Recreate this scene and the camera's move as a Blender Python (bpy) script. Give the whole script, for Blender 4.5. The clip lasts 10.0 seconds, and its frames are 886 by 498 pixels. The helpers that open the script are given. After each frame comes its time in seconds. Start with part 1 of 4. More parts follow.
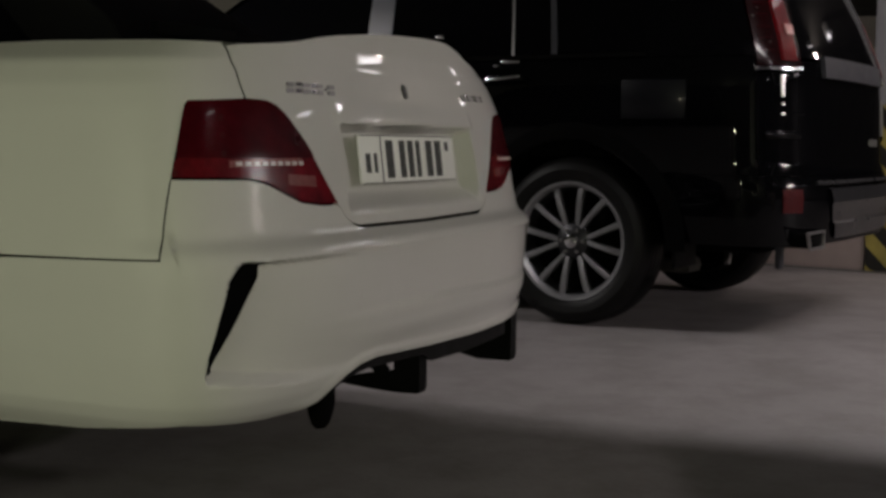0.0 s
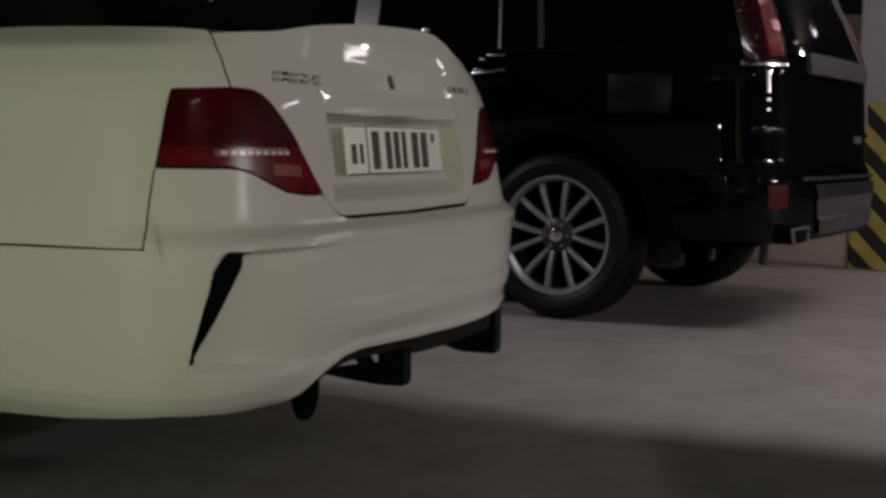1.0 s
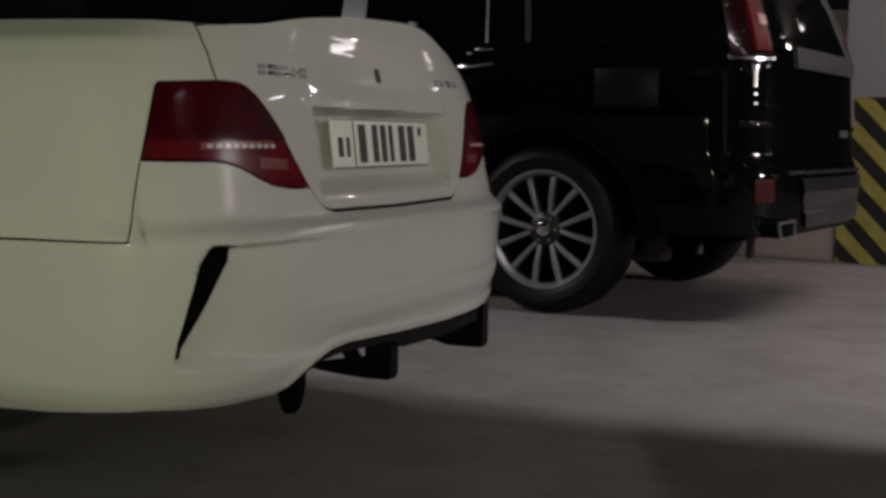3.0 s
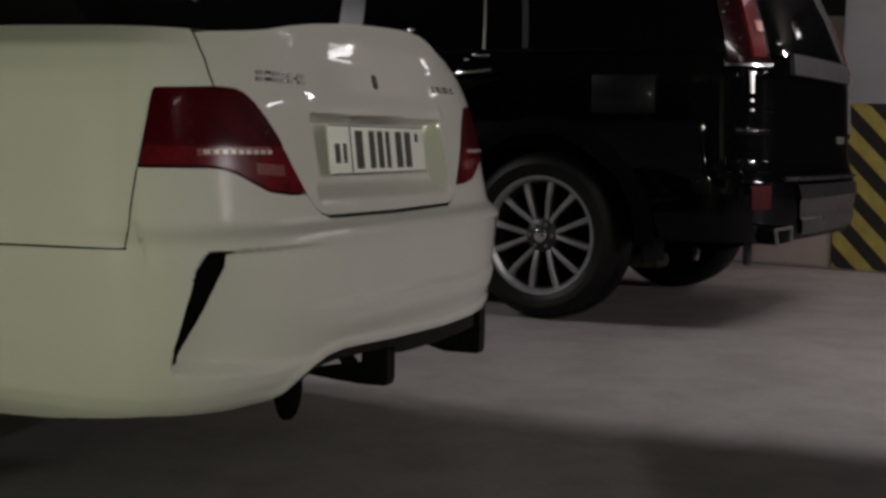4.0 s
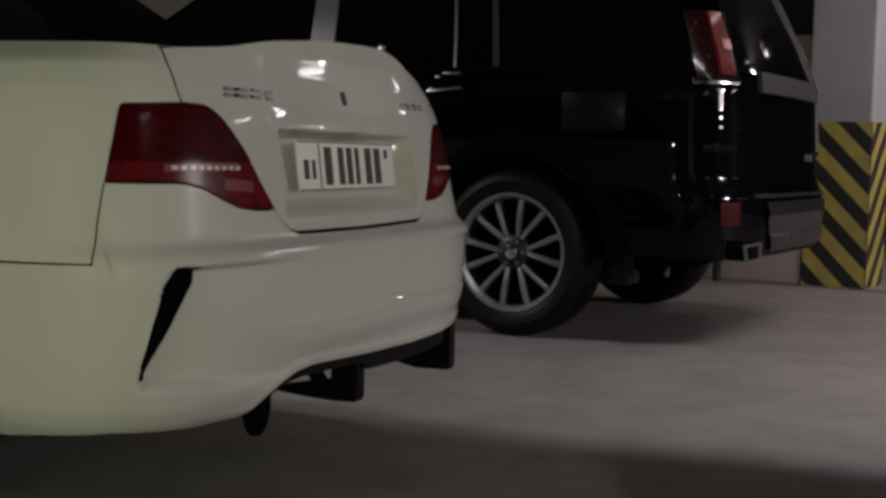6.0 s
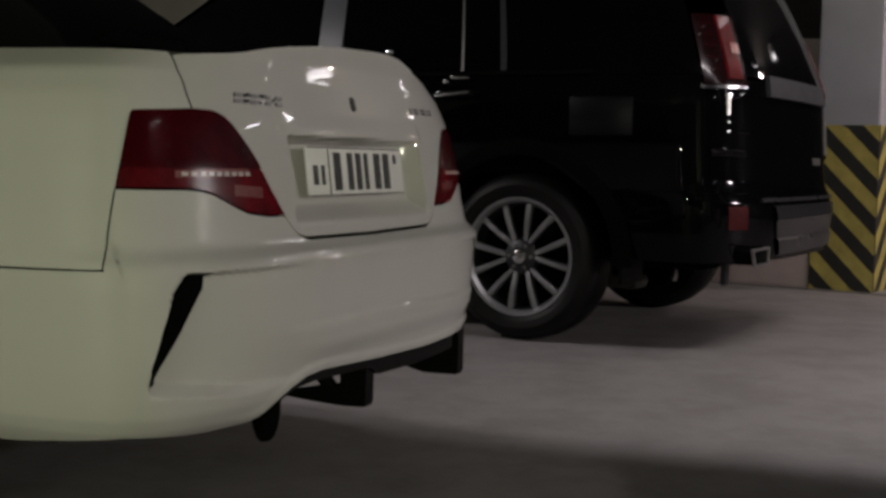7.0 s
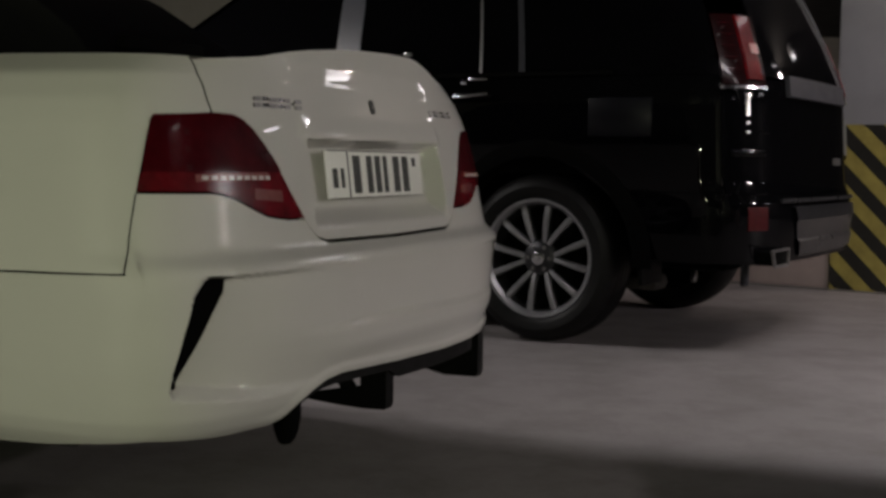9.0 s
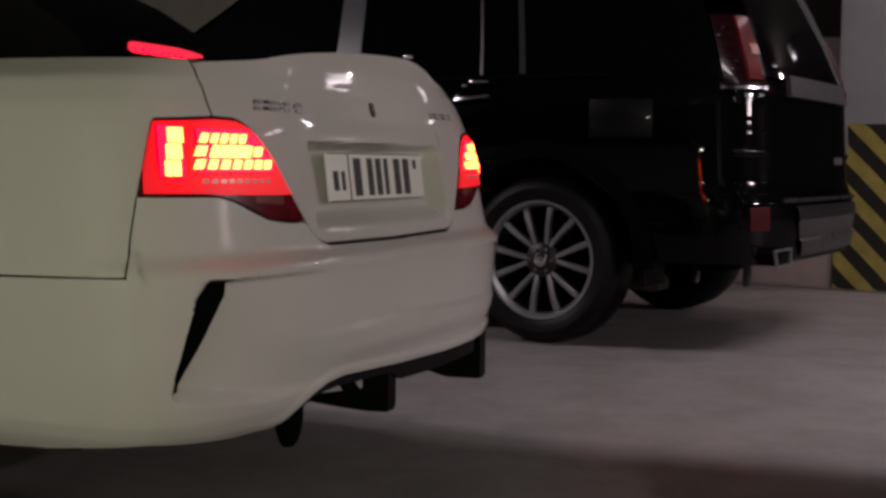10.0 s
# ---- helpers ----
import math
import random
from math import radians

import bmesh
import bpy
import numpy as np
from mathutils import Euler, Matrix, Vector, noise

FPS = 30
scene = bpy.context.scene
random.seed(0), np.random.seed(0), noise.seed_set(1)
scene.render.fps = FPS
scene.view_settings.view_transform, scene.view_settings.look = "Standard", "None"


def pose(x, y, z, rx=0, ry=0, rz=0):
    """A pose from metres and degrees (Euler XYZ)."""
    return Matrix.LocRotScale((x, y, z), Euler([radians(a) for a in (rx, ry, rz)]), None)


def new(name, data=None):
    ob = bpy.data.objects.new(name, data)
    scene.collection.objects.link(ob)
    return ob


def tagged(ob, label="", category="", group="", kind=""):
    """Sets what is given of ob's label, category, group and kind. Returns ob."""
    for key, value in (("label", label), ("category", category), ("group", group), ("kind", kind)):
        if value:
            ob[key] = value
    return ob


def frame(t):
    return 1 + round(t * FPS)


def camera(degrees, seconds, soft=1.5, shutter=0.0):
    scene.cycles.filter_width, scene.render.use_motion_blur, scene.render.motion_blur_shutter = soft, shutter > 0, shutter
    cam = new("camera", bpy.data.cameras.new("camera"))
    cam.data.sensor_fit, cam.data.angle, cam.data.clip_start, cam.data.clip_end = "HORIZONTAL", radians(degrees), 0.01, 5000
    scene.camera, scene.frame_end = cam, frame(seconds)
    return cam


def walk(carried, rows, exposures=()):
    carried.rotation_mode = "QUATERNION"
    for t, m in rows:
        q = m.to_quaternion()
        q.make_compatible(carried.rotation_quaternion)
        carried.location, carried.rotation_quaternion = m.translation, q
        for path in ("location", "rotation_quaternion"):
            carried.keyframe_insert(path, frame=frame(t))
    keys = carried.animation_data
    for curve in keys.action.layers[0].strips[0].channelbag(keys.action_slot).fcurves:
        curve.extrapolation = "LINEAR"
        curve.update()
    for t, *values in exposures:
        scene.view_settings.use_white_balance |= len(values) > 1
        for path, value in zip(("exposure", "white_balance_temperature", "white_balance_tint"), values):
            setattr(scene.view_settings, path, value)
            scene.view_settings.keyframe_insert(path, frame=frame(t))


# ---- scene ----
# the camera is held in the hand, drifts by a centimetre and turns: time, tilt, lean and heading, then its place
cam = camera(39.23, 10.0, soft=3.2)
HELD = [
    (0, 84.996, -0.765, 2.836, -0.0048, -0.0094, 0.8314), (0.5, 84.817, -1.165, 2.514, -0.0075, -0.0008, 0.8281), (1, 84.755, -1.293, 2.127, -0.0098, 0.0031, 0.8243),
    (1.5, 84.769, -1.457, 1.926, -0.0106, 0.0029, 0.8251), (2, 84.736, -1.338, 1.840, -0.0081, -0.0006, 0.8233), (2.5, 84.534, -1.262, 1.634, -0.0070, 0.0065, 0.8196),
    (4, 84.794, -1.386, 1.467, -0.0048, 0.0011, 0.8224), (4.5, 85.089, -1.489, 1.090, -0.0055, 0.0025, 0.8201), (5, 85.281, -1.515, 0.618, 0.0000, 0.0000, 0.8200),
    (5.5, 85.498, -1.412, 0.211, 0.0079, -0.0027, 0.8176), (7, 85.814, -1.302, 0.560, 0.0013, -0.0099, 0.8223), (7.5, 85.857, -1.347, 0.840, 0.0005, -0.0118, 0.8266),
    (8, 85.971, -1.177, 1.046, -0.0021, -0.0139, 0.8254), (8.5, 85.993, -1.090, 1.227, -0.0028, -0.0155, 0.8244), (9, 85.850, -1.033, 1.373, -0.0025, -0.0099, 0.8255),
    (9.5, 85.750, -0.898, 1.518, -0.0014, -0.0087, 0.8247), (10, 85.986, -0.611, 1.473, 0.0013, -0.0101, 0.8230)]
walk(cam, [(t, pose(x, y, z, rx, ry, rz)) for t, rx, ry, rz, x, y, z in HELD], exposures=[(0, 0.0, 6500, 10), (9.86, 0.0, 6500, 10), (9.98, -0.12, 6600, 22), (10, -0.12, 6600, 22)])

# ---- world and lights ----
world = bpy.data.worlds.new("garage_air")
scene.world = world
world.use_nodes = True
world.node_tree.nodes["Background"].inputs[0].default_value = (0.5, 0.5, 0.55, 1)
world.node_tree.nodes["Background"].inputs[1].default_value = 0.004
# unseen tube lamps, most added as fill: place, heading, tilt, length, watts, colour
# added and tipped to brighten the white car's rear
TUBES = [((9.5, 3.9, 2.60), 90, 65, 1.2, 170, (1.0, 0.90, 0.89)),
         ((9.2, 3.1, 2.72), -15, 0, 1.2, 8, (1.0, 0.97, 1.0)),
         ((11.6, 2.45, 2.72), -15, 0, 1.2, 10, (1.0, 0.97, 1.0)),
         ((7.2, 0.4, 2.72), 90, 0, 0.6, 8, (1.0, 0.97, 1.0)),
         ((11.8, 7.0, 2.72), 90, 0, 1.2, 18, (1.0, 0.97, 1.0)),
         ((2.15, 3.92, 2.70), -17, 0, 1.2, 34, (1.0, 0.93, 0.93)),
         ((3.9, 3.36, 2.70), -17, 0, 1.2, 8, (1.0, 0.92, 0.95)),
         # added to brighten the middle floor, the wheels and the column
         ((-3.6, 5.66, 2.70), -17, 0, 1.2, 75, (1.0, 0.95, 0.92)),
         # three added low on the south wall to light the white flank
         ((-7.8, -6.87, 1.5), 0, 80, 1.5, 100, (0.97, 1.0, 0.70)),
         ((-5.4, -6.87, 1.5), 0, 80, 1.5, 100, (0.97, 1.0, 0.71)),
         ((1.1, -6.87, 1.5), 0, 80, 0.7, 124, (0.97, 1.0, 0.71)),
         # two added and tipped as warm fill for column and low wall
         ((5.2, 8.1, 2.60), 45, 68, 0.4, 40, (1.0, 0.84, 0.75)),
         ((3.5, 5.8, 2.60), 22, 60, 0.2, 14, (1.0, 0.86, 0.80)),
         ((2.7, 5.9, 2.72), 125, 0, 1.2, 5, (1.0, 0.94, 0.97)),
         ((4.75, 7.7, 2.72), 80, 0, 0.35, 0.5, (1.0, 0.94, 0.97)),
         ((4.8, 6.1, 2.72), 125, 0, 0.5, 2, (1.0, 0.95, 1.0)),
         ((4.9, 9.5, 2.72), 80, 0, 0.25, 0.4, (1.0, 0.94, 0.97)),
         # weak fill added for the white rear bumper
         ((2.2, 1.2, 2.72), 90, 0, 0.6, 2, (1.0, 0.90, 0.93))]
CEILING = 2.85

# ---- materials ----
def material(name, base, rough=0.5, metal=0.0, coat=0.0, vary=0.0, scale=8.0, bump=0.0, bump_scale=80.0, coat_rough=0.04, second=None, spec=0.5):
    m = bpy.data.materials.new(name)
    m.use_nodes = True
    n, l = m.node_tree.nodes, m.node_tree.links
    b = n["Principled BSDF"]
    b.inputs["Base Color"].default_value = (*base, 1)
    b.inputs["Roughness"].default_value = rough
    b.inputs["Metallic"].default_value = metal
    b.inputs["Coat Weight"].default_value = coat
    b.inputs["Coat Roughness"].default_value = coat_rough
    b.inputs["Specular IOR Level"].default_value = spec
    if vary or bump:
        tc = n.new("ShaderNodeTexCoord")
        big = n.new("ShaderNodeTexNoise")
        big.inputs["Scale"].default_value = scale
        big.inputs["Detail"].default_value = 8
        big.inputs["Roughness"].default_value = 0.65
        l.new(tc.outputs["Object"], big.inputs["Vector"])
        if vary:
            ramp = n.new("ShaderNodeValToRGB")
            other = second or tuple(c * (1 - vary) for c in base)
            ramp.color_ramp.elements[0].position, ramp.color_ramp.elements[1].position = 0.35, 0.68
            ramp.color_ramp.elements[0].color, ramp.color_ramp.elements[1].color = (*other, 1), (*base, 1)
            l.new(big.outputs["Fac"], ramp.inputs["Fac"])
            l.new(ramp.outputs["Color"], b.inputs["Base Color"])
            mr = n.new("ShaderNodeMapRange")
            mr.inputs["To Min"].default_value, mr.inputs["To Max"].default_value = rough * 1.25, rough * 0.8
            l.new(big.outputs["Fac"], mr.inputs["Value"])
            l.new(mr.outputs["Result"], b.inputs["Roughness"])
        if bump:
            fine = n.new("ShaderNodeTexNoise")
            fine.inputs["Scale"].default_value = bump_scale
            fine.inputs["Detail"].default_value = 6
            l.new(tc.outputs["Object"], fine.inputs["Vector"])
            bp = n.new("ShaderNodeBump")
            bp.inputs["Strength"].default_value, bp.inputs["Distance"].default_value = bump, 0.01
            l.new(fine.outputs["Fac"], bp.inputs["Height"])
            l.new(bp.outputs["Normal"], b.inputs["Normal"])
    return m


def glowing(name, colour, strength):
    m = bpy.data.materials.new(name)
    m.use_nodes = True
    b = m.node_tree.nodes["Principled BSDF"]
    b.inputs["Base Color"].default_value = (*[min(1, c) for c in colour], 1)
    b.inputs["Emission Color"].default_value = (*colour, 1)
    b.inputs["Emission Strength"].default_value = strength
    return m


def floor_concrete():
    m = material("floor_concrete", (0.27, 0.25, 0.252), 0.6, vary=0.3, scale=0.7, bump=0.18, bump_scale=45, second=(0.225, 0.209, 0.208))
    n, l = m.node_tree.nodes, m.node_tree.links
    b = n["Principled BSDF"]
    ramp = [x for x in n if x.type == "VALTORGB"][0]
    tc = [x for x in n if x.type == "TEX_COORD"][0]
    spots = n.new("ShaderNodeTexNoise")
    spots.inputs["Scale"].default_value, spots.inputs["Detail"].default_value = 3.2, 9
    spots.inputs["Roughness"].default_value = 0.75
    l.new(tc.outputs["Object"], spots.inputs["Vector"])
    r2 = n.new("ShaderNodeValToRGB")
    r2.color_ramp.elements[0].position, r2.color_ramp.elements[1].position = 0.40, 0.56
    r2.color_ramp.elements[0].color, r2.color_ramp.elements[1].color = (0.78, 0.77, 0.76, 1), (1, 1, 1, 1)
    l.new(spots.outputs["Fac"], r2.inputs["Fac"])
    mix = n.new("ShaderNodeMix")
    mix.data_type, mix.blend_type = "RGBA", "MULTIPLY"
    mix.inputs[0].default_value = 1.0
    l.new(ramp.outputs["Color"], mix.inputs[6])
    l.new(r2.outputs["Color"], mix.inputs[7])
    l.new(mix.outputs[2], b.inputs["Base Color"])
    return m


M_FLOOR = floor_concrete()
M_WALL = material("wall_plaster", (0.30, 0.27, 0.26), 0.75, vary=0.2, scale=1.5, bump=0.2, bump_scale=60)
M_LOW = material("low_wall_plaster", (0.42, 0.335, 0.325), 0.75, vary=0.2, scale=2.5, bump=0.2, bump_scale=60)
M_CEIL = material("ceiling_concrete", (0.08, 0.08, 0.078), 0.85, vary=0.25, scale=1.2, bump=0.3, bump_scale=40)
M_COLUMN = material("column_paint", (0.30, 0.295, 0.33), 0.6, vary=0.12, scale=3, bump=0.15, bump_scale=70)
M_YELLOW = material("hazard_yellow", (0.42, 0.34, 0.09), 0.55, vary=0.35, scale=9, bump=0.1)
M_BLACKPAINT = material("hazard_black", (0.018, 0.016, 0.015), 0.55, vary=0.4, scale=9)
M_JOINT = material("joint_dirt", (0.05, 0.045, 0.042), 0.9, vary=0.3, scale=20)
M_WHITE = material("pearl_white_paint", (0.67, 0.66, 0.63), 0.4, coat=1.0, vary=0.04, scale=2.0, coat_rough=0.018, spec=0.15)
M_BLACK = material("black_car_paint", (0.002, 0.002, 0.0025), 0.3, coat=0.36, coat_rough=0.02, vary=0.2, scale=3, spec=0.0)
M_TRIM = material("black_plastic", (0.003, 0.003, 0.003), 0.6, spec=0.12, vary=0.3, scale=20, bump=0.1, bump_scale=200)
# near-black in place of shade in gaps and wheels, also for black parts
M_SHADOW = material("shade_lining", (0.002, 0.002, 0.002), 0.9, spec=0.05, vary=0.2, scale=10)
M_RED = material("red_lens", (0.17, 0.005, 0.012), 0.2, coat=0.5, spec=0.2, vary=0.3, scale=14, second=(0.07, 0.002, 0.005))
M_REDDARK = material("dark_red_lens", (0.010, 0.0006, 0.001), 0.2, coat=0.15, spec=0.1, vary=0.3, scale=14)
M_CLEAR = material("clear_lens", (0.75, 0.62, 0.62), 0.25, coat=1.0, vary=0.2, scale=60)
M_PINK = material("reverse_lens", (0.30, 0.09, 0.09), 0.2, coat=1.0, vary=0.3, scale=30)
M_CHROME = material("chrome", (0.72, 0.72, 0.74), 0.12, metal=1.0, vary=0.08, scale=10)
M_ALLOY = material("alloy", (0.40, 0.40, 0.42), 0.45, metal=0.9, vary=0.2, scale=14)
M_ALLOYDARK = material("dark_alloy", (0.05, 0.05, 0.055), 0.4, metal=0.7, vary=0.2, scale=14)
M_LENSDIM = material("deep_red_lens", (0.032, 0.0015, 0.003), 0.2, coat=0.5, spec=0.2, vary=0.5, scale=30)
M_LENSRED = material("bright_red_lens", (0.11, 0.002, 0.004), 0.3, coat=0.1, spec=0.05, vary=0.5, scale=12, second=(0.05, 0.001, 0.002))
M_SKID = material("skid_metal", (0.028, 0.028, 0.031), 0.28, metal=0.3, vary=0.3, scale=10)
M_DIMRED = material("dim_red_reflector", (0.055, 0.001, 0.002), 0.35, coat=0.12, spec=0.1, vary=0.4, scale=40)
M_FLAP = material("dull_black_paint", (0.0045, 0.0045, 0.007), 0.4, coat=0.15, vary=0.2, scale=6, spec=0.1)
M_MAROON = material("maroon_lens", (0.075, 0.003, 0.007), 0.2, coat=0.22, spec=0.1, vary=0.5, scale=10, second=(0.035, 0.001, 0.003))
M_RUBBER = material("tyre_rubber", (0.006, 0.006, 0.006), 0.45, spec=0.22, vary=0.35, scale=12, bump=0.15, bump_scale=120)
M_GLASS = material("tinted_glass", (0.002, 0.002, 0.0025), 0.05, coat=0.0, vary=0.1, scale=3, spec=0.07)
M_PLATE = material("plate_white", (0.90, 0.91, 0.86), 0.4, vary=0.06, scale=12)
M_INK = material("plate_ink", (0.03, 0.035, 0.03), 0.5, vary=0.2, scale=40)
M_GREY = material("grey_garnish", (0.035, 0.035, 0.042), 0.45, spec=0.12, vary=0.15, scale=10)
M_UNDER = material("exhaust_metal", (0.12, 0.115, 0.10), 0.6, metal=0.3, vary=0.4, scale=15)
# blue-grey base colour that holds the reflection on a dark pillar
M_PILLAR_SHEEN = material("pillar_sheen", (0.062, 0.062, 0.08), 0.35, coat=0.3, vary=0.2, scale=6)
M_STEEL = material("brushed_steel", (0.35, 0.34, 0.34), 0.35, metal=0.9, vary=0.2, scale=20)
M_HOUSING = material("lamp_housing_white", (0.75, 0.75, 0.75), 0.5, vary=0.05, scale=5)
M_GLOWRED = glowing("lit_red_panel", (1.0, 0.009, 0.016), 0.6)
M_GLOWCORE = glowing("lit_red_core", (1.0, 0.003, 0.006), 15.0)
M_GLOWHIGH = glowing("lit_high_lamp", (1.0, 0.02, 0.06), 0.8)
M_GLOWLED = glowing("lit_led", (1.0, 0.24, 0.04), 10.0)

# ---- mesh helpers ----
def part(name, bm, mats, parent, label="", smooth=True):
    me = bpy.data.meshes.new(name)
    bmesh.ops.recalc_face_normals(bm, faces=bm.faces[:]) if len(bm.faces) < 6000 else None
    bm.to_mesh(me)
    bm.free()
    for m in (mats if isinstance(mats, (list, tuple)) else [mats]):
        me.materials.append(m)
    if smooth:
        me.shade_smooth()
        me.set_sharp_from_angle(angle=radians(38))
    ob = new(name, me)
    if parent is not None:
        ob.parent = parent
    if label:
        ob["label"] = label
    return ob


def box(bm, centre, size, bevel=0.004, rot=None, mat=0):
    m = Matrix.Translation(centre) @ (rot or Matrix()) @ Matrix.Diagonal((*size, 1))
    made = bmesh.ops.create_cube(bm, size=1.0, matrix=m)
    faces = {f for v in made["verts"] for f in v.link_faces}
    for f in faces:
        f.material_index = mat
    if bevel:
        edges = list({e for f in faces for e in f.edges})
        out = bmesh.ops.bevel(bm, geom=edges, offset=min(bevel, min(size) * 0.45), segments=2, affect="EDGES", profile=0.5)
        for f in out["faces"]:
            f.material_index = mat
    return bm


def revolve(bm, profile, axis_pose, steps=64, mat=0):
    """profile: (radius, along) pairs, turned about the local y axis."""
    rings = []
    for i in range(steps):
        a = 2 * math.pi * i / steps
        rings.append([bm.verts.new(axis_pose @ Vector((r * math.cos(a), h, r * math.sin(a)))) for r, h in profile])
    for i in range(steps):
        a, b = rings[i], rings[(i + 1) % steps]
        for j in range(len(profile) - 1):
            f = bm.faces.new((a[j], b[j], b[j + 1], a[j + 1]))
            f.material_index = mat
    return bm


def grid_mesh(bm, rows, mat=0):
    """rows of points, joined into quads."""
    vs = [[bm.verts.new(p) for p in r] for r in rows]
    for a, b in zip(vs, vs[1:]):
        for i in range(len(a) - 1):
            f = bm.faces.new((a[i], a[i + 1], b[i + 1], b[i]))
            f.material_index = mat
    return vs


class Shell:
    """A car's outer skin: round in plan behind and in front, straight at the sides, with a height profile."""

    def __init__(self, zt, xt, wt, xf, n, dep, side, nf, df):
        zz = np.arange(zt[0] - 0.05, zt[-1] + 0.05, 0.002)
        soft = np.exp(-np.linspace(-2, 2, 13) ** 2)
        soften = lambda k: np.convolve(np.pad(np.interp(zz, zt, k), 6, "edge"), soft / soft.sum(), "valid")
        self.zt, self.xt, self.wt, self.xf = zz, soften(xt), soften(wt), soften(xf)
        self.n, self.dep, self.side, self.nf, self.df = n, dep, side, nf, df
        w = max(wt)
        a = np.concatenate([np.linspace(0, 0.02, 300), np.linspace(0.02, 1, 1500)[1:]]) * math.pi / 2
        self.a = a
        self.qa = self.arc(a, w, n, dep)
        self.qf = self.arc(a, w, nf, df)
        self.q1 = float(self.qa[-1])
        self.q2 = self.q1 + side
        self.q3 = self.q2 + float(self.qf[-1])

    def arc(self, a, w, n, dep):
        x, y = dep * (1 - np.cos(a).clip(0) ** (2 / n)), w * np.sin(a) ** (2 / n)
        return np.concatenate([[0], np.cumsum(np.hypot(np.diff(x), np.diff(y)))])

    def at(self, q, z, inset=0.0):
        xr, w, xf = (float(np.interp(z, self.zt, k)) for k in (self.xt, self.wt, self.xf))
        s, m = (1 if q >= 0 else -1), abs(q)
        if m <= self.q1:
            a = float(np.interp(m, self.qa, self.a))
            p = Vector((xr + self.dep * (1 - max(0, math.cos(a)) ** (2 / self.n)), s * w * math.sin(a) ** (2 / self.n), z))
        elif m <= self.q2:
            k = (m - self.q1) / self.side
            p = Vector((xr + self.dep + k * (self.side - xr), s * w, z))
        else:
            a = float(np.interp(self.q3 - m, self.qf, self.a))
            p = Vector((self.dep + self.side + (self.df - xf) * max(0, math.cos(a)) ** (2 / self.nf), s * w * math.sin(a) ** (2 / self.nf), z))
        if inset:
            p = p - self.normal(q, z) * inset
        return p

    def normal(self, q, z):
        e = 0.004
        u, v = self.at(q + e, z) - self.at(q - e, z), self.at(q, z + e) - self.at(q, z - e)
        return -u.cross(v).normalized()


def panel(sh, qs, lo, hi, step, inset=None, gap=0.0015, flange=0.012, mat=0, bm=None, warp=lambda q, z: q):
    """A sheet of the skin between two heights, with its edges turned inwards."""
    bm = bm or bmesh.new()
    n = max(2, int(max(hi(q) - lo(q) for q in qs) / step))
    rows, back = [], []
    dip = (lambda q, z: inset(warp(q, z), z)) if inset else (lambda q, z: 0.0)
    for q in qs:
        a, b = lo(q) + gap, hi(q) - gap
        b = max(b, a + 0.0005)
        zs = [a + (b - a) * i / n for i in range(n + 1)]
        rows.append([sh.at(warp(q, z), z, dip(q, z)) for z in zs])
        back.append([sh.at(warp(q, z), z, dip(q, z) + flange) for z in (zs[0], zs[-1])])
    grid_mesh(bm, rows, mat)
    if flange:
        grid_mesh(bm, [[r[0], b[0]] for r, b in zip(rows, back)], mat)
        grid_mesh(bm, [[r[-1], b[1]] for r, b in zip(rows, back)], mat)
        for k in (0, -1):
            q = qs[k]
            a, b = lo(q) + gap, hi(q) - gap
            zs = [a + (max(b, a + 0.0005) - a) * i / n for i in range(n + 1)]
            grid_mesh(bm, [rows[k], [sh.at(warp(q, z), z, dip(q, z) + flange) for z in zs]], mat)
    return bm


def span(a, b, step):
    return list(np.linspace(a, b, max(2, int(abs(b - a) / step) + 1)))


def curve(*pts):
    xs, ys = [p[0] for p in pts], [p[1] for p in pts]
    return lambda v: float(np.interp(abs(v), xs, ys))


def ramp(v, a, b):
    t = min(1.0, max(0.0, (v - a) / (b - a)))
    return t * t * (3 - 2 * t)


# ---- the garage ----
def plain_box(name, centre, size, mat, label, category, rz=0.0, bevel=0.006, parent=None):
    bm = bmesh.new()
    box(bm, (0, 0, size[2] / 2), size, bevel)
    ob = part(name, bm, mat, parent, smooth=False)
    ob.matrix_basis = pose(*centre, 0, 0, rz)
    return tagged(ob, label, category, kind="structure")


SUV = pose(1.712, 5.880, 0, 0, 0, 150)
# the bay next to it: the column and wall stand square to this
BAY = pose(1.6736, 5.7688, 0, 0, 0, 146.5)


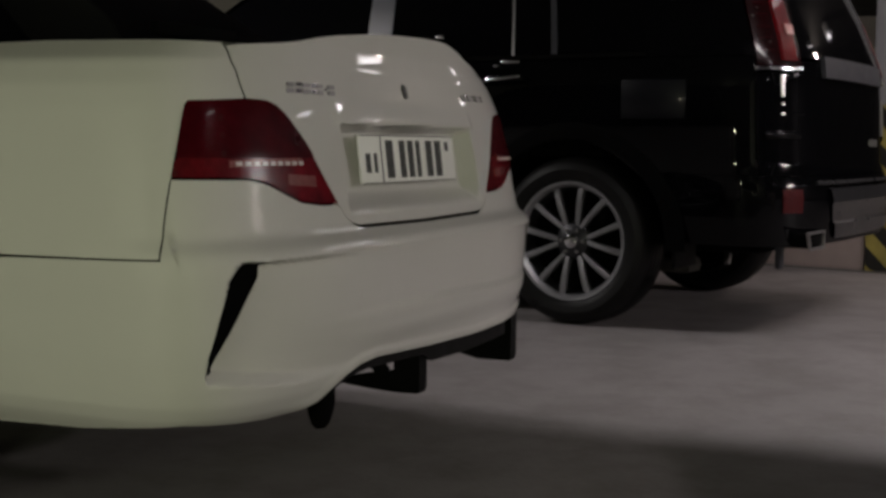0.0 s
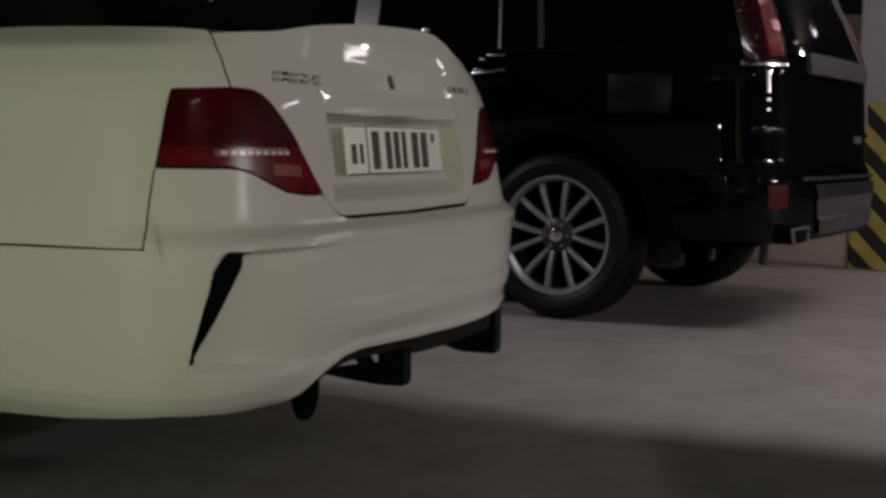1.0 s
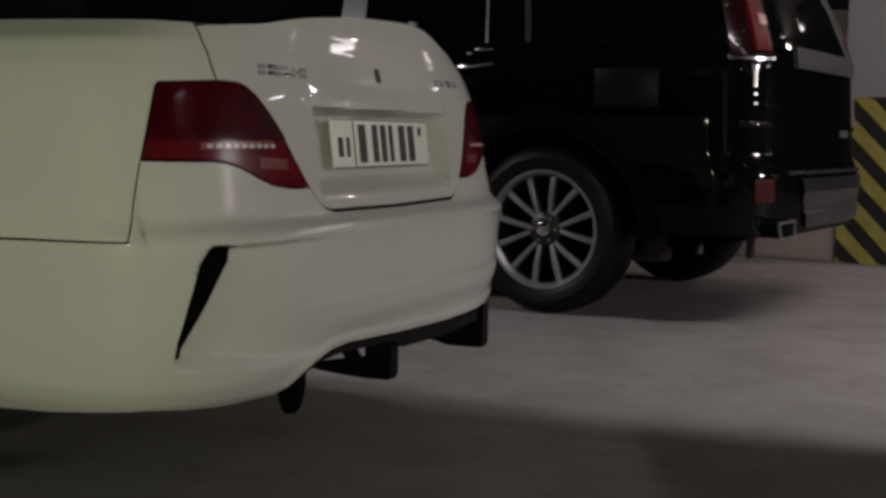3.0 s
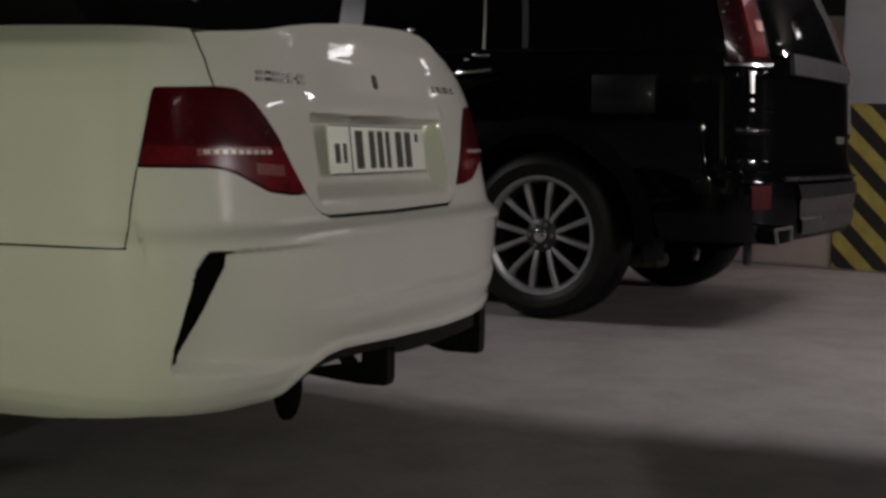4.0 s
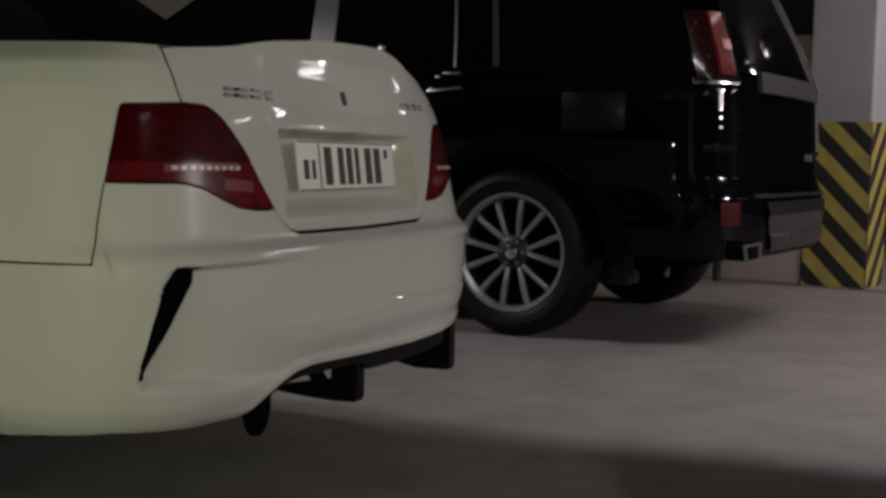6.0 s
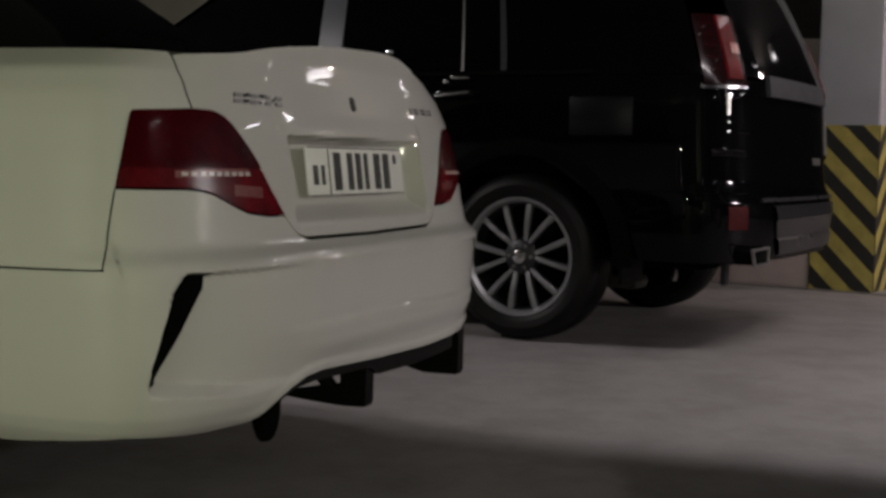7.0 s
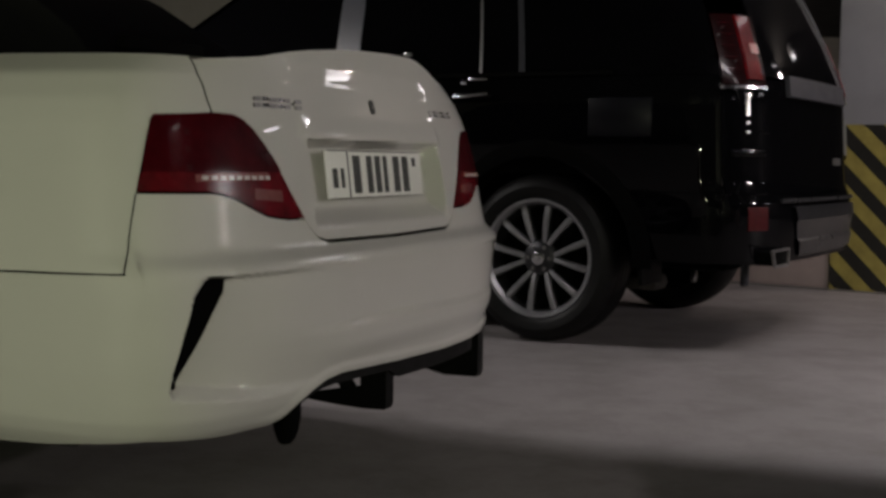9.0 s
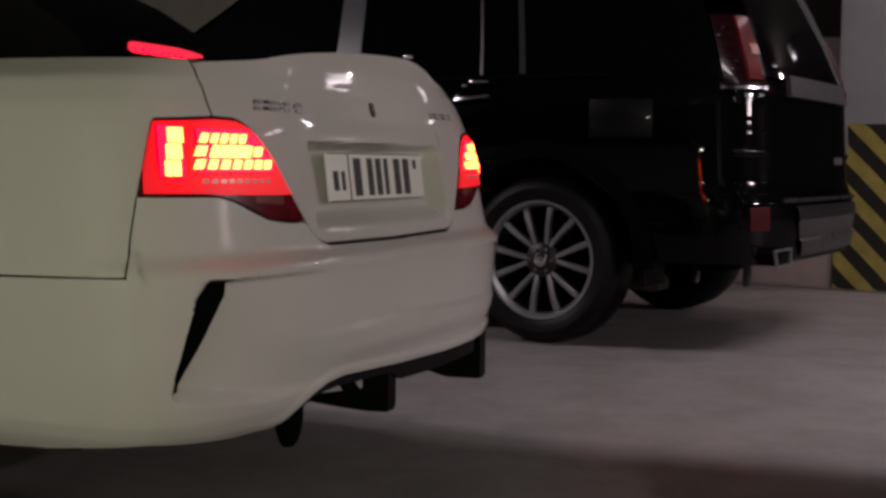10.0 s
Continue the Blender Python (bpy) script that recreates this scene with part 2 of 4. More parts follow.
def garage():
    bm = bmesh.new()
    rows = [[Vector((x, y, 0)) for x in np.linspace(-16, 16, 33)] for y in np.linspace(-10, 22, 33)]
    grid_mesh(bm, rows)
    tagged(part("floor", bm, M_FLOOR, None, smooth=False), "worn grey concrete garage floor with dark stains", "floor", kind="structure")
    bm = bmesh.new()
    box(bm, (0, 6, CEILING + 0.1), (32, 32, 0.2), 0)
    tagged(part("ceiling", bm, M_CEIL, None, smooth=False), "dark unpainted concrete garage ceiling", "ceiling", kind="structure")
    for name, c, s in (("wall_south", (0, -7.1), (32, 0.2)), ("wall_west", (-12.1, 6), (0.2, 32)), ("wall_east", (13.1, 6), (0.2, 32)), ("wall_north", (0, 20.1), (32, 0.2))):
        plain_box(name, (c[0], c[1], 0.0), (s[0], s[1], CEILING), M_WALL, "plain grey plastered garage wall", "wall", bevel=0)
    # unseen beam, added so that the lamps leave the near floor dark
    bm = bmesh.new()
    box(bm, (0, 0, CEILING - 0.33), (16.0, 0.22, 0.66), 0.01)
    beam = part("shade_beam", bm, M_CEIL, None, smooth=False)
    beam.matrix_basis = pose(2.076, 3.655, 0, 0, 0, -17)
    tagged(beam, "unseen concrete beam added under the ceiling to shade the near floor", "beam", kind="structure")
    # an unseen wall on the right, added to block light from the near floor
    plain_box("blocker_wall", (2.95, -2.80, 0.0), (0.2, 8.4, CEILING), M_WALL, "plain grey plastered garage wall", "wall", bevel=0)
    # low unseen blocker: stops the east lamp at floor height only
    plain_box("low_blocker", (2.95, 2.80, 0.0), (0.14, 1.6, 0.7), M_LOW, "unseen low pinkish wall added to keep lamp light off the near floor", "wall")
    # the wall beside the black car, in line with the column
    m = BAY @ pose(8.4, -2.72, 0)
    ob = plain_box("wall_side", (0, 0, 0), (9.0, 0.16, CEILING), M_WALL, "plain grey plastered wall behind the black car", "wall", bevel=0)
    ob.matrix_basis = m
    ob = plain_box("low_wall", (0, 0, 0), (4.6, 0.14, 0.5), M_LOW, "low pinkish plastered wall beside the column", "wall")
    ob.matrix_basis = BAY @ pose(3.14, -2.70, 0)
    bm = bmesh.new()
    box(bm, (0, 0, 0.001), (9.0, 0.018, 0.006), 0.001)
    j = part("floor_joint", bm, M_JOINT, None, smooth=False)
    j.matrix_basis = BAY @ pose(0.0, -2.50, 0)
    tagged(j, "dark dirt-filled joint in the concrete floor", "joint", kind="structure")


def column(m, size=0.42, stripe=1.10):
    """A square concrete column with hazard stripes wrapped round its foot."""
    root = new("column")
    root.matrix_basis = m
    tagged(root, "pale grey concrete column with black and yellow hazard stripes", "column", group="garage columns", kind="structure")
    bm = bmesh.new()
    box(bm, (0, 0, CEILING / 2), (size, size, CEILING), 0.012)
    part("shaft", bm, M_COLUMN, root, smooth=False)
    h = size / 2 + 0.004
    wide, pitch = 0.125, 0.25
    for side in range(4):
        turn = pose(0, 0, 0, 0, 0, 90 * side)
        bm = bmesh.new()
        box(bm, (0, -h + 0.001, stripe / 2), (size + 0.004, 0.006, stripe), 0.001)
        o = part("black_band", bm, M_BLACKPAINT, root, smooth=False)
        o.matrix_basis = turn
        up = 1.0 if side % 2 == 0 else -1.0
        z0 = -size * 1.2
        while z0 < stripe:
            # a slanted stripe cut to the band
            bm = bmesh.new()
            quad = [(-size / 2, z0 + (size if up > 0 else 0)), (size / 2, z0 + (0 if up > 0 else size))]
            lo = [(x, z) for x, z in quad]
            cells = []
            nseg = 12
            for i in range(nseg):
                xa, xb = -size / 2 + size * i / nseg, -size / 2 + size * (i + 1) / nseg
                za = lo[0][1] + (lo[1][1] - lo[0][1]) * i / nseg
                zb = lo[0][1] + (lo[1][1] - lo[0][1]) * (i + 1) / nseg
                a0, a1 = max(0, za), min(stripe, za + wide)
                b0, b1 = max(0, zb), min(stripe, zb + wide)
                if a1 - a0 > 0.001 or b1 - b0 > 0.001:
                    a1, b1 = max(a0 + 0.0005, a1), max(b0 + 0.0005, b1)
                    if min(a0, b0) < stripe and max(a1, b1) > 0:
                        a0, a1, b0, b1 = (min(stripe, v) for v in (a0, a1, b0, b1))
                        cells.append((xa, xb, a0, a1, b0, b1))
            for xa, xb, a0, a1, b0, b1 in cells:
                f = [bm.verts.new((x, -h - 0.004, z)) for x, z in ((xa, a0), (xb, b0), (xb, b1), (xa, a1))]
                bm.faces.new(f)
            if cells:
                bmesh.ops.remove_doubles(bm, verts=bm.verts[:], dist=0.0002)
                if bm.faces:
                    bmesh.ops.solidify(bm, geom=bm.faces[:], thickness=0.0025)
                    o = part("stripe", bm, M_YELLOW, root, smooth=False)
                    o.matrix_basis = turn
                else:
                    bm.free()
            else:
                bm.free()
            z0 += pitch
    return root


def tube_lamp(place, turn, tilt, length, watts, colour):
    root = new("added_batten")
    root.matrix_basis = pose(*place, 0, 0, turn)
    tip = pose(0, 0, 0, tilt, 0, 0)
    tagged(root, "unseen white batten lamp with one glowing tube, added to light the garage", "lamp", group="garage lamps")
    h = length / 2
    bm = bmesh.new()
    box(bm, (0, 0, 0.075), (length + 0.06, 0.10, 0.09), 0.01)
    part("housing", bm, M_HOUSING, root).matrix_basis = tip
    if tilt < 70:
        for x in (-h * 0.7, h * 0.7):
            bm = bmesh.new()
            revolve(bm, [(0.0005, 0.0), (0.006, 0.0), (0.006, CEILING - place[2] - 0.03), (0.0005, CEILING - place[2] - 0.03)], pose(x, 0.07 * math.sin(radians(tilt)), 0.03, 90, 0, 0), 8)
            part("hanger", bm, M_STEEL, root)
    bm = bmesh.new()
    revolve(bm, [(0.0005, -h), (0.016, -h + 0.002), (0.016, h - 0.002), (0.0005, h)], pose(0, 0, 0.012, 0, 0, 90), 16)
    part("tube", bm, glowing("tube_glow", colour, 5.0), root).matrix_basis = tip
    data = bpy.data.lights.new("tube_light", "AREA")
    data.shape, data.size, data.size_y = "RECTANGLE", length, min(0.06, length * 0.3) if tilt < 70 else 0.09
    data.energy, data.color = watts, colour
    lamp = new("tube_light", data)
    lamp.matrix_basis = root.matrix_basis @ tip @ pose(0, 0, -0.012)
    return root


garage()
column(BAY @ pose(0.62, -2.812, 0))
# unseen column, added as a light blocker for the near floor
column(pose(2.95, 1.70, 0), 0.5)
# unseen column, added to screen a south lamp from the black car's corner
column(pose(1.06, -2.0, 0), 0.46)
for place, turn, tilt, length, watts, colour in TUBES:
    tube_lamp(place, turn, tilt, length, watts, colour)


# ---- wheels ----
def wheel(parent, centre, radius, rim, width, side, spokes, twin):
    """A road wheel whose outer face looks along side * y."""
    root = new("wheel")
    root.parent = parent
    root.matrix_basis = pose(*centre) @ (Matrix() if side < 0 else pose(0, 0, 0, 0, 0, 180))
    h = width / 2
    face = Matrix()
    bm = bmesh.new()
    prof = [(rim, h - 0.02), (rim, -h + 0.012), (rim + 0.012, -h + 0.002), (rim + 0.03, -h - 0.004), ((rim + radius) / 2, -h - 0.010), (radius - 0.035, -h + 0.002),
            (radius - 0.012, -h + 0.022), (radius - 0.002, -h + 0.05), (radius, 0), (radius - 0.002, h - 0.05), (radius - 0.03, h - 0.01), ((rim + radius) / 2, h), (rim, h - 0.02)]
    revolve(bm, prof, face, 96)
    part("tyre", bm, M_RUBBER, root)
    bm = bmesh.new()
    for k in (-0.06, -0.02, 0.02, 0.06):
        revolve(bm, [(radius + 0.0005, k - 0.004), (radius + 0.0015, k), (radius + 0.0005, k + 0.004)], face, 64)
    part("tread_groove", bm, M_SHADOW, root)
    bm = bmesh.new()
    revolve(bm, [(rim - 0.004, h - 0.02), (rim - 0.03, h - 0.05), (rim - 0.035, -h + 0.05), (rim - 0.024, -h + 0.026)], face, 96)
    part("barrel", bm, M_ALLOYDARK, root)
    bm = bmesh.new()
    revolve(bm, [(rim - 0.026, -h + 0.03), (rim - 0.022, -h + 0.022), (rim - 0.012, -h + 0.006), (rim, -h + 0.004), (rim + 0.004, -h + 0.012)], face, 96)
    part("rim", bm, M_ALLOY, root, "polished alloy rim")
    # disc coloured near-black, standing in for the shade behind the spokes
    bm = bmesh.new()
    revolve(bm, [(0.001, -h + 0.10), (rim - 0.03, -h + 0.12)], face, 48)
    part("wheel_shade_disc", bm, M_SHADOW, root)
    for i in range(spokes):
        base = 360 / spokes * i + (35 if twin else 15)
        for off in ((-1, 1) if twin else (0,)):
            bm = bmesh.new()
            rows = []
            for t in np.linspace(0, 1, 8):
                r = 0.055 + (rim - 0.065) * t
                wd = 0.0115 + 0.005 * t ** 2 if twin else 0.03
                o = off * (0.026 + 0.042 * t)
                dy = -h + 0.030 - 0.016 * math.sin(t * math.pi) + 0.010 * (1 - t)
                q = pose(0, 0, 0, 0, -base, 0)
                rows.append([q @ Vector(p) for p in ((r, dy + 0.035, o - wd), (r, dy + 0.006, o - wd), (r, dy, o - wd * 0.6), (r, dy, o + wd * 0.6), (r, dy + 0.006, o + wd), (r, dy + 0.035, o + wd))])
            grid_mesh(bm, rows)
            part("spoke", bm, M_ALLOY, root)
    bm = bmesh.new()
    revolve(bm, [(0.001, -h + 0.018), (0.03, -h + 0.018), (0.036, -h + 0.026), (0.072, -h + 0.034), (0.082, -h + 0.044), (0.086, -h + 0.07)], face, 40)
    part("hub", bm, M_ALLOYDARK if twin else M_ALLOY, root)
    bm = bmesh.new()
    revolve(bm, [(0.001, -h + 0.010), (0.024, -h + 0.011), (0.031, -h + 0.016), (0.032, -h + 0.03)], face, 32)
    part("hub_cap", bm, M_CHROME, root, "chrome hub cap")
    for i in range(6 if twin else 5):
        a = 2 * math.pi * i / (6 if twin else 5)
        bm = bmesh.new()
        revolve(bm, [(0.001, -h + 0.022), (0.008, -h + 0.023), (0.010, -h + 0.04)], pose(0.055 * math.cos(a), 0, 0.055 * math.sin(a)), 10)
        part("wheel_nut", bm, M_STEEL, root)
    return root


# ---- the white saloon ----
CAR = pose(-0.1551, 2.9533, 0, 0, 0, 180 - 21.51)
W_Z = [0.20, 0.25, 0.27, 0.29, 0.32, 0.36, 0.42, 0.45, 0.475, 0.50, 0.56, 0.60, 0.618, 0.635, 0.645, 0.70, 0.80, 0.88, 0.93, 0.98, 1.03, 1.10]
W_X = [0.16, 0.095, 0.070, 0.049, 0.032, 0.020, 0.010, 0.006, 0.004, 0.003, 0.0, 0.0, 0.010, 0.034, 0.040, 0.050, 0.066, 0.084, 0.0965, 0.1105, 0.1205, 0.1215]
W_W = [0.74, 0.783, 0.805, 0.824, 0.842, 0.852, 0.863, 0.866, 0.868, 0.870, 0.875, 0.876, 0.876, 0.874, 0.873, 0.866, 0.852, 0.836, 0.818, 0.784, 0.695, 0.61]
W_F = [0.10, 0.04, 0.03, 0.02, 0.01, 0.0, 0.0, 0.0, 0.0, 0.0, 0.0, 0.02, 0.03, 0.04, 0.05, 0.10, 0.2, 0.35, 0.45, 0.5, 0.6, 0.7]
WS = Shell(W_Z, W_X, W_W, W_F, 4.9, 0.42, 3.30, 2.6, 0.82)

LAMP_LOW = curve((0.414, 0.694), (0.48, 0.695), (0.55, 0.703), (0.595, 0.718), (0.652, 0.741), (0.69, 0.750), (0.718, 0.752), (0.87, 0.753))
LAMP_TOP = curve((0.414, 0.695), (0.463, 0.754), (0.508, 0.814), (0.545, 0.852), (0.576, 0.879), (0.605, 0.896), (0.633, 0.904), (0.689, 0.906), (0.771, 0.901), (0.866, 0.897))
LID_LOW = curve((0.0, 0.643), (0.33, 0.646), (0.36, 0.652), (0.387, 0.667), (0.414, 0.694))
DECK_NEAR = curve((0.0, 1.089), (0.20, 1.078), (0.364, 1.062), (0.46, 1.050), (0.56, 1.036), (0.62, 1.026), (0.70, 1.018), (0.9, 1.020), (1.2, 1.024), (2.0, 1.01), (3.6, 0.97), (4.6, 0.88), (5.4, 0.78), (6.2, 0.74))
DECK_FAR = curve((0.0, 1.081), (0.20, 1.086), (0.35, 1.086), (0.43, 1.080), (0.52, 1.063), (0.59, 1.038), (0.65, 1.022), (0.70, 1.018), (0.9, 1.020), (1.2, 1.024), (2.0, 1.01), (3.6, 0.97), (4.6, 0.88), (5.4, 0.78), (6.2, 0.74))
DECK_TOP = lambda q: DECK_NEAR(q) if q >= 0 else DECK_FAR(q)
LID_NEAR = curve((0.0, 1.081), (0.20, 1.072), (0.364, 1.060), (0.46, 1.050), (0.54, 1.038), (0.60, 1.026), (0.65, 1.018), (0.70, 1.010))
LID_TOP = lambda q: LID_NEAR(q) if q >= 0 else min(DECK_FAR(q), LID_NEAR(q) + 0.028)
VENT_OUT = lambda z: float(np.interp(z, [0.36, 0.386, 0.421, 0.494, 0.560, 0.580, 0.593, 0.602], [0.828, 0.834, 0.829, 0.810, 0.788, 0.776, 0.765, 0.752]))
VENT_IN = lambda z: float(np.interp(z, [0.36, 0.390, 0.431, 0.493, 0.564, 0.602], [0.822, 0.818, 0.792, 0.752, 0.706, 0.700]))
SEAM = 0.694
NEAR_LOW = curve((0.0, 0.338), (0.30, 0.354), (0.372, 0.349), (0.43, 0.333), (0.476, 0.314), (0.525, 0.286), (0.56, 0.276), (0.68, 0.272), (0.87, 0.281), (0.98, 0.268), (1.08, 0.254), (1.3, 0.243))
FAR_LOW = curve((0.0, 0.338), (0.30, 0.328), (0.60, 0.330), (0.74, 0.328), (0.86, 0.305), (1.08, 0.254), (1.3, 0.243))


def lamp_cut(q):
    """The lamp's upper edge, with its slanting outer end."""
    m = abs(q)
    return LAMP_TOP(m) if m < 0.829 else LAMP_LOW(m) + (LAMP_TOP(m) - LAMP_LOW(m)) * max(0.02, (0.866 - m) / 0.037)


def lean(q, z):
    """The lid's side edge slants with height."""
    m = abs(q)
    k = ramp(m, 0.55, SEAM - 0.003) if m < SEAM else 1 - ramp(m, SEAM + 0.003, 0.87)
    return q + math.copysign((0.50 * max(0.0, z - 0.909) + 11.0 * max(0.0, z - 0.955) ** 2) * k, q)


def vent_warp(q, z):
    """Lets the bumper's mesh follow the vent's edge."""
    m = abs(q)
    k = ramp(m, 0.62, 0.80) if m < 0.80 else 1 - ramp(m, 0.806, 0.91)
    k *= ramp(z, 0.33, 0.36) * (1 - ramp(z, 0.602, 0.66))
    return q + math.copysign((VENT_OUT(z) - 0.80) * k, q)


def skin(q, z):
    """How far the white skin dips in: number plate recess, scoop in the bumper corner, swelling over the recess."""
    m, d = abs(q), 0.0
    if m < 0.40 and 0.66 < z < 0.93:
        d += 0.048 * ramp(0.368 - m, 0, 0.020) * ramp(0.862 - z, 0, 0.006) * ramp(z, 0.668, 0.728)
        d -= 0.006 * ramp(0.40 - m, 0, 0.03) * ramp(z, 0.858, 0.864) * ramp(0.925 - z, 0, 0.055)
    if 0.26 < m < 0.88 and 0.32 < z < 0.61:
        v = VENT_OUT(z)
        low = float(np.interp(m, [0.6, 0.832], [0.348, 0.372]))
        k = ramp(m, 0.28, v) ** 1.4 if m < v else 1 - ramp(m, v, v + 0.006)
        d += (0.040 if q > 0 else 0.010) * k * ramp(0.600 - z, 0, 0.012) * ramp(z, low - 0.006, low + 0.014)
        if q > 0 and VENT_IN(z) < m < v:
            d += 0.02 * ramp(m, VENT_IN(z), VENT_IN(z) + 0.01) * ramp(z, 0.385, 0.40) * ramp(0.598 - z, 0, 0.006)
    # ledge across the bumper, and the lip along its lower edge
    ledge = 0.462 - 0.012 * ramp(-q, 0.0, 0.5)
    d -= 0.010 * ramp(z, 0.36, 0.42) * (1 - ramp(z, ledge - 0.010, ledge + 0.010)) * (1 - ramp(q, 0.22, 0.50)) * (1 - ramp(-q, 0.60, 0.85))
    edge = NEAR_LOW(q) if q >= 0 else FAR_LOW(q)
    d -= 0.005 * (1 - ramp(z, edge + 0.012, edge + 0.026)) * (1 - ramp(m, 0.50, 0.66))
    return d


def saloon():
    root = new("sedan_car")
    root.matrix_basis = CAR
    tagged(root, "pearl white saloon car with dark vents in its rear bumper", "car")
    fine = lambda a, b: span(a, b, 0.007)
    arch_x, arch_r = (1.02, 3.78), 0.345
    def sill(q):
        p = WS.at(q, 0.5)
        z = 0.243 if abs(q) < WS.q2 else 0.22
        for ax in arch_x:
            k = arch_r ** 2 - (p.x - ax) ** 2
            if k > 0:
                z = max(z, 0.32 + math.sqrt(k))
        return z
    bump_low = lambda q: NEAR_LOW(q) if q >= 0 else FAR_LOW(q)
    def bump_top(q):
        m = abs(q)
        if m < 0.414:
            return LID_LOW(m) - 0.005 * ramp(0.375 - m, 0, 0.06)
        if m < 0.866:
            return LAMP_LOW(m)
        return float(np.interp(m, [0.866, 0.883, 0.886, 0.897, 0.911, 0.9215, 0.925, 1.3], [0.750, 0.668, 0.645, 0.631, 0.621, 0.607, 0.6055, 0.597]))
    qe = WS.q1 + 0.20
    qs = sorted(set(fine(-qe, qe)) | {s * q for s in (1, -1) for q in (0.797, 0.7999, 0.803, 0.8061)})
    bm = panel(WS, qs, lambda q: max(bump_low(q), sill(q) if abs(q) > 1.2 else 0), bump_top, 0.006, skin, warp=vent_warp, flange=0.004)
    part("rear_bumper", bm, M_WHITE, root, "white rear bumper with dark corner vents")
    # boot lid, with its raised lip
    def lid_low(q):
        return LID_LOW(q) if abs(q) < 0.414 else LAMP_TOP(q)
    bm = panel(WS, fine(-SEAM + 0.003, SEAM - 0.003), lid_low, LID_TOP, 0.006, skin, warp=lean)
    part("boot_lid", bm, M_WHITE, root, "white boot lid with a raised rear lip")
    for s in (1, -1):
        # quarter panel and flank down to the sill
        def low(q):
            m = abs(q)
            if m < 0.866:
                return lamp_cut(m)
            if m < qe:
                return max(bump_top(q), sill(q))
            return sill(q)
        qs = [s * q for q in fine(SEAM + 0.003, WS.q1 + 0.1) + span(WS.q1 + 0.1, WS.q2, 0.04)[1:]]
        part("side_panel", panel(WS, qs, low, DECK_TOP, 0.012, warp=lean), M_WHITE, root)
        bm = bmesh.new()
        rows = []
        for z in np.linspace(0.905, DECK_TOP(SEAM) - 0.002, 14):
            c = lean(SEAM + 0.003, z) - 0.003
            rows.append([WS.at(s * (c + d), z, 0.002) for d in (-0.0035, 0.0, 0.0035)])
        grid_mesh(bm, rows)
        part("shut_line", bm, M_SHADOW, root)
        bm = bmesh.new()
        rows = []
        for z in np.linspace(0.750, 0.6065, 24):
            c = float(np.interp(z, [0.607, 0.621, 0.631, 0.645, 0.668, 0.750], [0.9215, 0.911, 0.897, 0.886, 0.883, 0.866]))
            rows.append([WS.at(s * (c + d), z, -0.0008) for d in (-0.0014, 0.0, 0.0014)])
        grid_mesh(bm, rows)
        strip(bm, WS, s * 0.919, 0.6055, s * (WS.q1 + 0.19), 0.598, 0.0032, 0.0, 0.0008, 30)
        part("bumper_seam", bm, M_SHADOW, root)
        # corner vent
        depth = 0.020 if s > 0 else 0.006
        bm = bmesh.new()
        rows = []
        for z in np.linspace(0.380, 0.5965, 70):
            a, b = VENT_IN(z), VENT_OUT(z)
            rows.append([WS.at(s * (a + (b - 0.0012 - a) * i / 4), z, skin(s * (a - 0.003), z) * (1 - i / 4) + depth * i / 4 - 0.001) for i in range(5)])
        grid_mesh(bm, rows)
        part("bumper_vent", bm, M_SHADOW, root, "black slanted vent in the bumper corner")
        tail_lamp(root, s)
        for k, x in enumerate(arch_x):
            wheel(root, (x, s * 0.76, 0.32), 0.32, 0.235, 0.235, s, 5, False)
    bm = panel(WS, span(WS.q2, WS.q3, 0.03), lambda q: 0.22, DECK_TOP, 0.02)
    panel(WS, span(-WS.q2, -WS.q3, 0.03), lambda q: 0.22, DECK_TOP, 0.02, bm=bm)
    part("front_body", bm, M_WHITE, root)
    # near-black sheet added behind all gaps in place of the shade there
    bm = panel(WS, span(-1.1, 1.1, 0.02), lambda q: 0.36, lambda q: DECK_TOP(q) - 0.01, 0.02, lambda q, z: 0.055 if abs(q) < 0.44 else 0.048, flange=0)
    part("shade_lining", bm, M_SHADOW, root)
    # deck and bonnet
    bm = bmesh.new()
    rows = []
    for q in span(0.0, WS.q3, 0.03):
        edge = (lambda k: LID_TOP(k)) if q < SEAM else (lambda k: DECK_TOP(k))
        a, b = WS.at(q, edge(q) - 0.0016), WS.at(-q, edge(-q) - 0.0016)
        if q > 0.0:
            crown = 0.05 * ramp(a.x, 0.9, 1.6) - 0.075 * ramp(a.x, 0.135, 0.30) * (1 - ramp(a.x, 0.5, 1.2))
            rows.append([a.lerp(b, i / 12) + Vector((0, 0, crown * (1 - abs(i / 6 - 1) ** 4))) for i in range(13)])
    grid_mesh(bm, rows)
    part("upper_body", bm, M_WHITE, root)
    bm = bmesh.new()
    box(bm, (2.3, 0, 0.27), (3.7, 1.30, 0.12), 0.02)
    part("underbody", bm, M_SHADOW, root)
    greenhouse(root)
    # diffuser: a band along the bumper's edge, upright fins, a blade held by a strut
    bm = bmesh.new()
    rows = []
    for q in span(-0.62, 0.50, 0.02):
        top = WS.at(q, bump_low(q) + 0.012, 0.022)
        drop = Vector((0, 0, (0.042 + 0.022 * ramp(-q, 0.0, 0.06)) * ramp(0.52 - q, 0.0, 0.08) + 0.002))
        rows.append([top, top - drop, top - drop + Vector((0.04, 0, 0)), top + Vector((0.04, 0, 0))])
    grid_mesh(bm, rows)
    part("diffuser", bm, M_TRIM, root)
    bm = bmesh.new()
